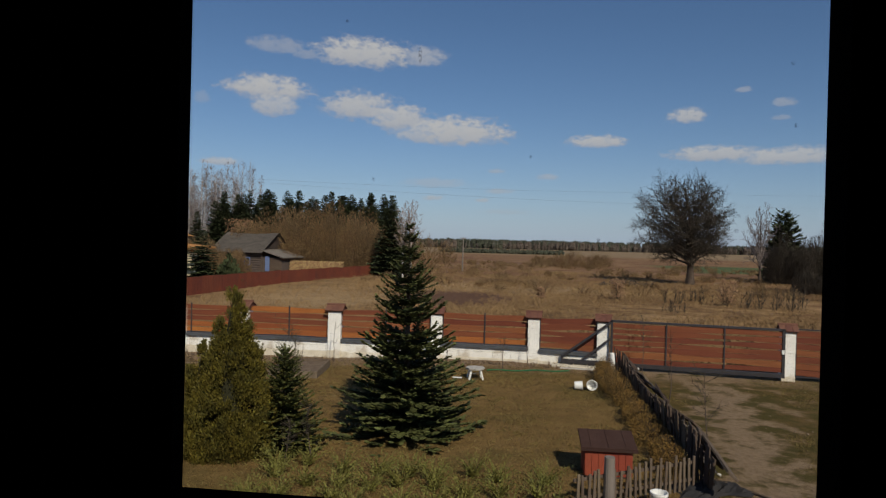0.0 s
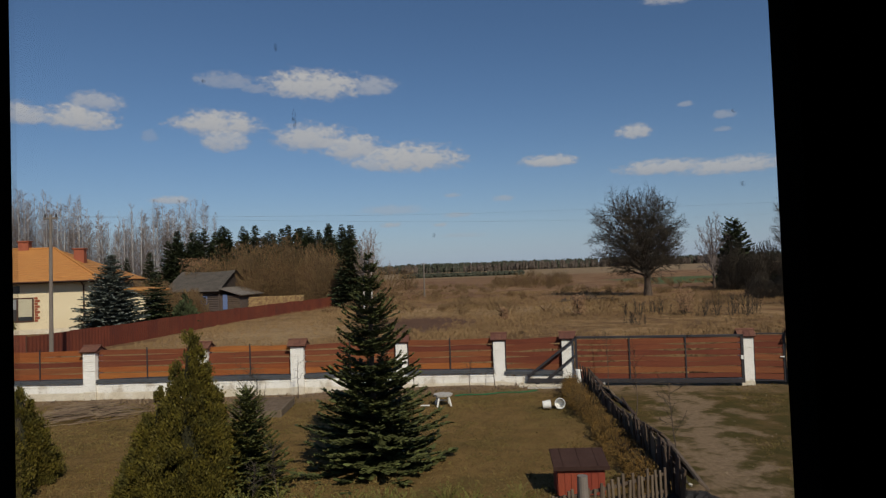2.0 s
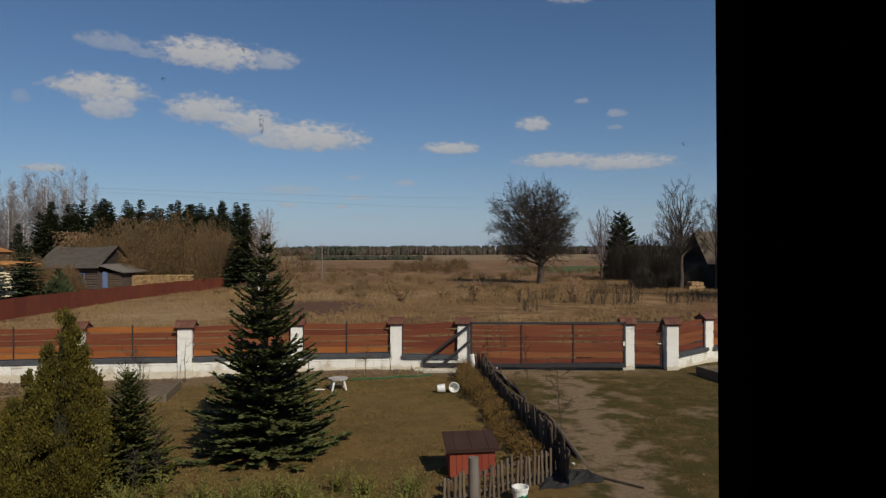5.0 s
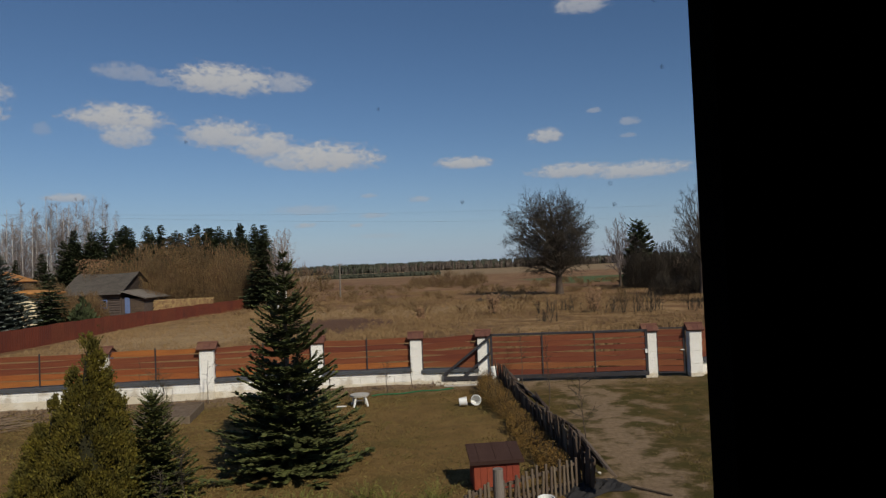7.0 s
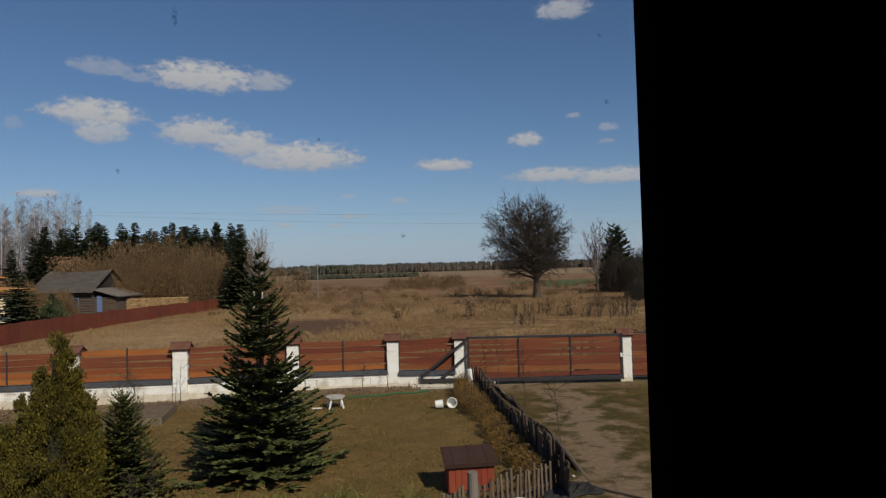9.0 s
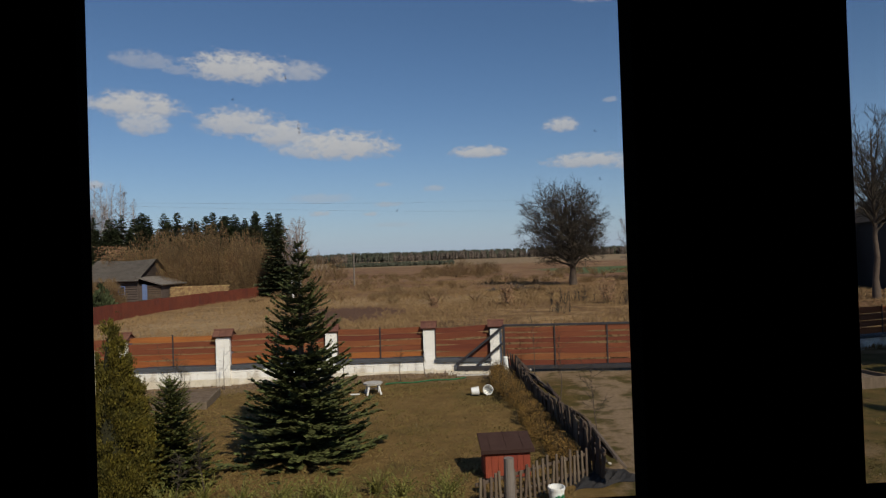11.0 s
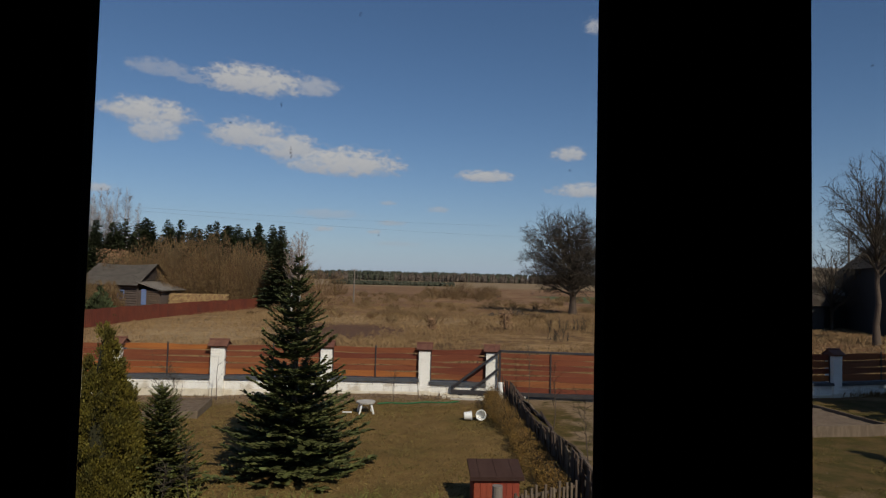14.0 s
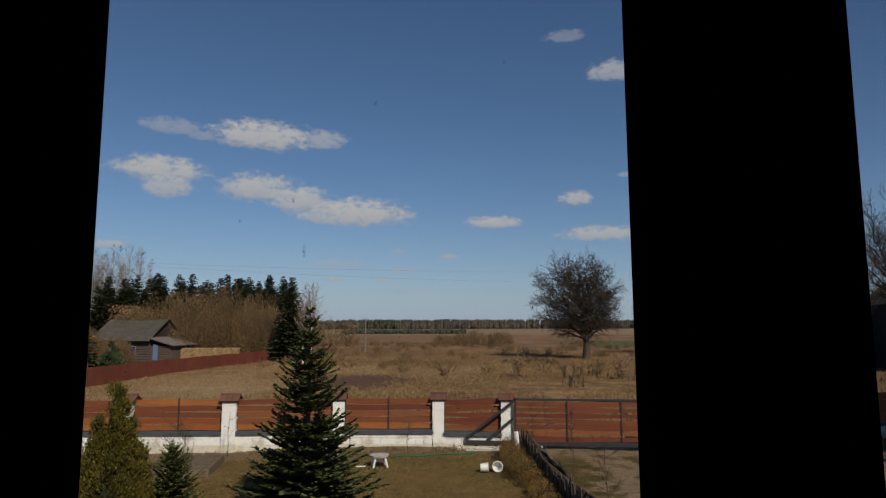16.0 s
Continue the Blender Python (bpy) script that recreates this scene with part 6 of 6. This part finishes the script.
crowned_tree("poplar_tree", 30.0, 84.5, 9.9, 2.3, 1.0, 0.18, 20, "leafless tree at the meadow's edge", limbs=22, branches=9, twigs=7, fork=0.3, rise=0.4, thin=0.012, crown=M_GREYTWIG)
crowned_tree("poplar_tree", 37.5, 79.0, 9.0, 2.8, 1.0, 0.18, 23, "leafless tree among dark brush", limbs=22, branches=9, twigs=7, fork=0.3, rise=0.4, thin=0.012)
crowned_tree("birch_tree", -10.4, 60.5, 8.5, 1.25, 2.4, 0.12, 21, "white-stemmed leafless birch behind the fir", crown=M_FEATHER, bark=M_BIRCH, limbs=24, branches=8, twigs=7, fork=0.35, rise=0.4, thin=0.006)
crowned_tree("birch_tree", -11.3, 61.5, 8.0, 1.0, 2.4, 0.10, 22, "white-stemmed leafless birch beside its twin", crown=M_FEATHER, bark=M_BIRCH, limbs=20, branches=8, twigs=7, fork=0.35, rise=0.4, thin=0.006)


def thicket(name, spots, material, label, seed, stems=16, thin=0.014, wide=(0.2, 0.55)):
    """Dense leafless brush, many stems from the ground, in one mesh."""
    rng = random.Random(seed)
    vs, fs = [], []
    for x, y, h, r in spots:
        for k in range(stems):
            a, g = rng.uniform(0, 6.28), r * math.sqrt(rng.random())
            p = Vector((x + math.cos(a) * g, y + math.sin(a) * g, -0.1))
            hh = h * (1 - 0.45 * (g / r) ** 2) * rng.uniform(0.75, 1.05)
            grow(vs, fs, rng, p, turned(Vector((0, 0, 1)), rng.uniform(0, 0.3), a), hh, 0.016, 1, 4, (3, 3, 2), thin=thin, wide=wide, shrink=0.42)
    tagged(new(name, mesh_of(name, vs, fs, material)), label, "brush", kind="stuff")


def domed_brush(name, spots, material, label, seed, twigs=900, size=0.55, thin=0.013):
    """Rounded leafless bushes: stems from the ground and a haze of short twigs filling each dome."""
    rng = random.Random(seed)
    vs, fs = [], []
    for x, y, h, r in spots:
        c = Vector((x, y, 0))
        for k in range(9):
            a = rng.uniform(0, 6.28)
            d = Vector((math.cos(a) * r * 0.7, math.sin(a) * r * 0.7, h * rng.uniform(0.5, 0.85)))
            tube(vs, fs, c + Vector((math.cos(a) * 0.2, math.sin(a) * 0.2, -0.1)), c + d * 0.6, 0.07, 0.04, 4)
            tube(vs, fs, c + d * 0.6, c + d, 0.04, 0.015, 3)
        for k in range(twigs):
            u, a = rng.random() ** 0.33, rng.uniform(0, 6.28)
            el = math.asin(rng.random())
            lump = 1 + 0.16 * math.sin(a * 3 + x * 2) * math.cos(el * 4 + x)
            out = Vector((math.cos(a) * math.cos(el) * r, math.sin(a) * math.cos(el) * r, math.sin(el) * h * 0.95 + 0.15))
            p = c + out * u * lump
            go = (out.normalized() * 0.6 + Vector((rng.uniform(-0.5, 0.5), rng.uniform(-0.5, 0.5), rng.uniform(0.2, 1.0)))).normalized() * size * rng.uniform(0.5, 1.3)
            tube(vs, fs, p - go * 0.4, p + go * 0.6, thin * 1.5, thin * 0.5, 3)
            side = turned(go.normalized(), rng.uniform(0.4, 0.8), rng.uniform(0, 6.28)) * go.length * 0.5
            tube(vs, fs, p, p + side, thin, thin * 0.4, 3)
    tagged(new(name, mesh_of(name, vs, fs, material)), label, "brush", kind="stuff")


rng1 = random.Random(90)
domed_brush("willow_brush", [(-31.5 + k * 1.9 + rng1.uniform(-0.5, 0.5), 75.0 + rng1.uniform(-1.5, 2.5), rng1.uniform(7.0, 8.4) * (0.75 if k > 7 or k < 1 else 1.0), rng1.uniform(2.8, 3.8)) for k in range(9)], M_WILLOW, "dense russet leafless willow brush behind the red fence", 91, 5200, 0.42, 0.013)
domed_brush("low_brush", [(-36.0 + k * 1.35, 63.5 + rng1.uniform(-1.5, 1.5), rng1.uniform(3.2, 4.4) * (1.0 if k < 4 else 0.6), 1.6) for k in range(6)], M_WILLOW, "russet brush before the old cottage", 92, 2200, 0.45, 0.011)
domed_brush("thorn_brush", [(29.4 + k * 1.05, 77.5 + rng1.uniform(-1.5, 1.0), rng1.uniform(3.6, 6.6), 1.7) for k in range(12)], M_TWIG, "dark leafless thorn brush at the meadow's edge", 93, 2000, 0.5, 0.012)
domed_brush("yard_brush", [(25.5 + k * 1.7, 60.0 + rng1.uniform(-1.5, 1.0), rng1.uniform(1.4, 2.4), 1.3) for k in range(4)], M_TWIG, "low dark brush beside the barn", 96, 1100, 0.4, 0.010)
thicket("meadow_brush", [(x, y, h * 0.85, 1.0) for x, y, h in ((10.4, 45.0, 1.5), (12.6, 46.5, 1.6), (14.2, 43.0, 2.0), (15.8, 41.5, 2.2), (17.4, 43.0, 2.1), (20.5, 42.0, 1.5), (9.0, 38.0, 1.0), (23.0, 44.0, 1.4))], M_TWIG, "sparse leafless bushes in the meadow", 94, 11, 0.0025)
domed_brush("far_brush", [(x, y, h, 2.4) for x, y, h in ((7.0, 120.0, 2.4), (10.0, 124.0, 3.0), (13.0, 118.0, 2.6), (4.0, 130.0, 1.8), (-17.0, 118.0, 5.6), (-20.5, 121.0, 5.8), (-24.5, 119.0, 5.6), (16.0, 128.0, 2.4), (-14.5, 124.0, 4.2))], M_WILLOW, "russet brush far out in the meadow", 95, 420, 0.8, 0.02)


rng4 = random.Random(98)
scrub_spots = []
while len(scrub_spots) < 210:
    x, y = rng4.uniform(-16, 44), rng4.uniform(48, 135)
    if x < 0.5 * y and noise.noise(Vector((x * 0.07, y * 0.05, 2.0))) > -0.1:
        scrub_spots.append((x, y, rng4.uniform(0.35, 1.0), rng4.uniform(0.5, 1.3)))
domed_brush("meadow_scrub", scrub_spots, M_WILLOW, "low russet stalks and scrub scattered over the meadow", 97, 70, 0.38, 0.010)


def young_oak(x, y, h, seed):
    rng = random.Random(seed)
    ob = empty("young_oak", pose(x, y, -0.05), "young oak still holding withered brown leaves", "tree", "young oaks in the meadow")
    vs, fs, vl, fl = [], [], [], []
    for k in range(7):
        grow(vs, fs, rng, Vector((0, 0, 0)), turned(Vector((0, 0, 1)), rng.uniform(0.0, 0.6), rng.uniform(0, 6.28)), h * rng.uniform(0.6, 1.0), 0.018, 2, 3, (2, 2), thin=0.008)
    part_mesh("stems", mesh_of("stems", vs, fs, M_TWIG), ob)
    for k in range(420 if h < 3 else 1500):
        a, g, z = rng.uniform(0, 6.28), h * 0.30 * math.sqrt(rng.random()), rng.random()
        p = Vector((math.cos(a) * g, math.sin(a) * g, h * (0.2 + 0.8 * z)))
        go = Vector((rng.uniform(-1, 1), rng.uniform(-1, 1), rng.uniform(-1, 1))).normalized() * (0.07 if h < 3 else 0.10)
        w = go.orthogonal().normalized() * go.length * 0.6
        j = len(vl)
        vl.extend((p, p + go + w, p + go * 2, p + go - w))
        fl.append((j, j + 1, j + 2, j + 3))
    part_mesh("leaves", mesh_of("leaves", vl, fl, M_DRYLEAF), ob, "withered brown leaves")


young_oak(7.0, 46.0, 1.6, 1)
young_oak(13.6, 43.5, 1.9, 2)
young_oak(-36.5, 80.0, 6.4, 3)
young_oak(1.6, 45.0, 0.9, 4)


def spruces():
    kinds = [conifer_meshes(10.0, 2.3, 500 + k, 40, 15, 16, M_FARFIR, None, lift=0.12, bare=0.02, spray=0.5, profile=0.62, width=0.36) for k in range(3)]
    rng = random.Random(77)
    spots = [(-42.5 + k * 0.37 + rng.uniform(-0.3, 0.3), 85.0 + (0.0, 2.2, 4.4)[k % 3] + rng.uniform(-1.5, 2.0), rng.uniform(0.86, 1.08)) for k in range(66)]
    conifer("spruce_tree", -14.3, 70.0, conifer_meshes(9.1, 2.5, 507, 34, 18, 22, M_FARFIR, None, lift=0.14, bare=0.02, spray=0.42, profile=0.78, width=0.34), "tall green spruce beside the birches")
    spots += [(-42.5, 80.0, 0.74), (-45.0, 79.0, 0.66)]
    for k, (x, y, s) in enumerate(spots):
        conifer("spruce_tree", x, y, kinds[k % 3], "dark forest spruce in a row behind the brush", "spruces behind the cottage", k * 1.3, s)
    conifer("blue_spruce", -25.0, 42.0, conifer_meshes(5.6, 2.7, 600, 30, 28, 46, M_BLUE, None, lift=0.12, bare=0.02, spray=0.34, profile=0.74, width=0.30), "grey-blue spruce beside the bungalow")
    conifer("spruce_tree", -23.2, 44.5, conifer_meshes(4.3, 1.6, 601, 24, 14, 18, M_FARFIR, None, lift=0.05, bare=0.02, spray=0.34, profile=0.6), "dark spruce beside the blue spruce")
    thuja("garden_conifer", -21.8, 46.0, 2.4, 1.1, 603, "round green garden conifer behind the red fence", material=M_FARFIR, count=1800, size=0.26)
    thuja("garden_conifer", -32.90, 40.0, 5.94, 1.9, 604, "tall dark olive conifer before the bungalow", material=M_THUJA, count=26000, size=0.16)
    conifer("pine_tree", 33.0, 85.0, conifer_meshes(8.8, 2.6, 602, 30, 15, 14, M_FARFIR, None, lift=0.25, bare=0.05, spray=0.8, profile=0.28), "dark bushy pine among leafless trees")


spruces()


def shade_spruces():
    shape = conifer_meshes(6.6, 1.7, 610, 26, 13, 14, M_FARFIR, None, lift=0.05, bare=0.02, spray=0.36, profile=0.7)
    # Added out of view, only to cast shade on fence and grass.
    for x, y, s in ((17.0, 15.7, 1.45), (18.9, 14.8, 1.5), (21.0, 15.0, 1.45), (14.2, 6.2, 1.05), (16.0, 6.0, 1.1)):
        conifer("spruce_tree", x, y, shape, "unseen spruce added beside the yard to cast shade", "spruces in the yard", x, s)


shade_spruces()


def birch_wood():
    rng = random.Random(55)
    vt, ft, vc, fc = [], [], [], []
    for k in range(170):
        x = -96 + k * 0.305 + rng.uniform(-0.4, 0.4)
        y = 100 + rng.uniform(-4, 7)
        h = 15.8 + 4.0 * max(0, (-x - 60) / 25) + rng.uniform(-2.2, 1.6) - (2.0 if -64 < x < -54 else 0)
        p = Vector((x, y, 0))
        tip = p + Vector((rng.uniform(-0.7, 0.7), rng.uniform(-0.5, 0.5), h))
        tube(vt, ft, p, p.lerp(tip, 0.55), 0.085, 0.06, 4)
        tube(vt, ft, p.lerp(tip, 0.55), tip, 0.06, 0.015, 4)
        for b in range(64):
            u = 0.14 + 0.84 * rng.random()
            grow(vc, fc, rng, p.lerp(tip, u), turned(Vector((0, 0, 1)), rng.uniform(0.45, 1.1), rng.uniform(0, 6.28)), h * 0.25 * (1.10 - u), 0.02, 3, 4, (3, 2, 2, 2), thin=0.011)
    wood = tagged(new("birch_stems", mesh_of("birch_stems", vt, ft, M_BIRCH)), "pale stems of a far leafless birch wood", "wood", kind="stuff")
    tagged(new("birch_twigs", mesh_of("birch_twigs", vc, fc, M_GREYTWIG)), "violet-grey twigs of a far birch wood", "wood", kind="stuff")


birch_wood()


def far_woods():
    """The wood's edge on the horizon, tree by tree in one mesh each: pines, leafless trees, and a nearer dark hedge."""
    rng = random.Random(66)
    for name, label, material, n, y0, hs, x_range in (("pine_wood", "dark pine wood along the horizon", M_WOODS, 1900, 800, (9.5, 12.0), (-620, 760)), ("leafless_wood", "brown leafless trees before the far pine wood", M_WOODS2, 900, 770, (7.0, 10.5), (-520, 720)),
                                                       ("hedge_row", "low dark hedge across the far field", M_WOODS, 190, 310, (1.5, 2.3), (-38, 20))):
        vs, fs = [], []
        for k in range(n):
            x = x_range[0] + (x_range[1] - x_range[0]) * (k + rng.random()) / n
            y = y0 + (rng.uniform(-18, 25) if name != "hedge_row" else rng.uniform(-4, 4))
            h = rng.uniform(*hs) * (1.0 + 0.18 * noise.noise(Vector((x * 0.01, 0, 5))))
            if name == "leafless_wood" and noise.noise(Vector((x * 0.012, 2, 1))) < -0.1:
                continue
            r = h * rng.uniform(0.16, 0.30) if name != "hedge_row" else h * 0.5
            j = len(vs)
            rings = 5
            for a in range(rings):
                u = a / (rings - 1)
                g = r * (math.sin(math.pi * (0.18 + 0.8 * u)) ** 0.7) * rng.uniform(0.7, 1.2)
                for b in range(6):
                    t = b * 1.047 + a
                    gg = g * rng.uniform(0.6, 1.25)
                    vs.append((x + math.cos(t) * gg, y + math.sin(t) * gg, h * (0.03 + 0.97 * u) + rng.uniform(-0.05, 0.05) * h))
            for a in range(rings - 1):
                for b in range(6):
                    c = (b + 1) % 6
                    fs.append((j + a * 6 + b, j + a * 6 + c, j + (a + 1) * 6 + c, j + (a + 1) * 6 + b))
            for s in range(5):
                i = len(vs)
                t = rng.uniform(0, 6.28)
                c = Vector((x + math.cos(t) * r * 0.6, y - r * 0.5, h * rng.uniform(0.6, 0.95)))
                vs.extend((c, c + Vector((r * 0.35, 0, 0)), c + Vector((r * 0.1, 0, h * 0.14))))
                fs.append((i, i + 1, i + 2))
        tagged(new(name, mesh_of(name, vs, fs, material)), label, "wood", kind="stuff")
    vs, fs = [], []
    for k in range(170):
        x = rng.uniform(-90, 160)
        y = 765 + rng.uniform(-10, 10)
        tube(vs, fs, Vector((x, y, 0)), Vector((x, y, rng.uniform(6, 9.5))), 0.16, 0.08, 3)
    tagged(new("far_birch_stems", mesh_of("far_birch_stems", vs, fs, M_FARSTEM)), "pale stems at the edge of the far wood", "wood", kind="stuff")


far_woods()


def brush_heap():
    rng = random.Random(8)
    vs, fs = [], []
    for k in range(160):
        a, g = rng.uniform(0, 6.28), math.sqrt(rng.random())
        p = Vector((10.6 + math.cos(a) * g * 3.2, 66.0 + math.sin(a) * g * 1.6, 0.02))
        d = Vector((rng.uniform(-1, 1), rng.uniform(-1, 1), rng.uniform(0.05, 0.6))).normalized() * rng.uniform(0.4, 1.1) * (1.2 - g)
        tube(vs, fs, p, p + d, 0.10, 0.03, 4)
    tagged(new("burnt_brush", mesh_of("burnt_brush", vs, fs, M_CHAR)), "low dark heap of charred brush in the meadow", "brushwood", kind="stuff")


brush_heap()

# grasses
rng2 = random.Random(3)


def meadow_spots(n, y0, y1):
    out = []
    while len(out) < n:
        y = y0 + (y1 - y0) * rng2.random() ** 1.4
        x = rng2.uniform(-0.72 * y - 3, 0.72 * y + 6)
        if x < -19.5 and y > 29 or ((x + 4.4) / 4.2) ** 2 + ((y - 44) / 8.0) ** 2 < rng2.uniform(0.1, 1.2):
            continue
        v = noise.noise(Vector((x * 0.12, y * 0.09, 7)))
        if v > rng2.uniform(-0.7, 0.5):
            out.append((x, y, rng2.uniform(0.5, 1.1) * (1 + 0.4 * v)))
    return out


blades("meadow_grass", meadow_spots(60000, 20.9, 95.0), M_STRAW, "tall dry straw-coloured meadow grass", 0.27, 0.0032, 5, 4, 0.7)
lawn_spots = [(rng2.uniform(-15, 2.6), 8.4 + 11.0 * rng2.random(), rng2.uniform(0.5, 1.2)) for _ in range(16000)]
blades("lawn_grass", lawn_spots, M_LAWN, "short patchy winter lawn grass", 0.055, 0.006, 4, 5, 1.4)
yard_spots = []
while len(yard_spots) < 4200:
    x, y = rng2.uniform(3.5, 13.5), rng2.uniform(8.8, 19.5)
    if noise.noise(Vector((x * 0.8, y * 0.8, 2.5))) > -0.05 and abs(x - 3.9 - (y - 9) * 0.17) > 0.9:
        yard_spots.append((x, y, rng2.uniform(0.5, 1.1)))
blades("yard_grass", yard_spots, M_LAWN, "patchy grass beside the sandy drive", 0.05, 0.006, 4, 6, 1.4)
blades("wall_foot_grass", [(rng2.uniform(-14, 2.4), 19.9 - 0.5 * rng2.random(), rng2.uniform(0.5, 1.2)) for _ in range(420)], M_STICK, "withered plants along the foot of the wall", 0.11, 0.010, 5, 7, 1.0)
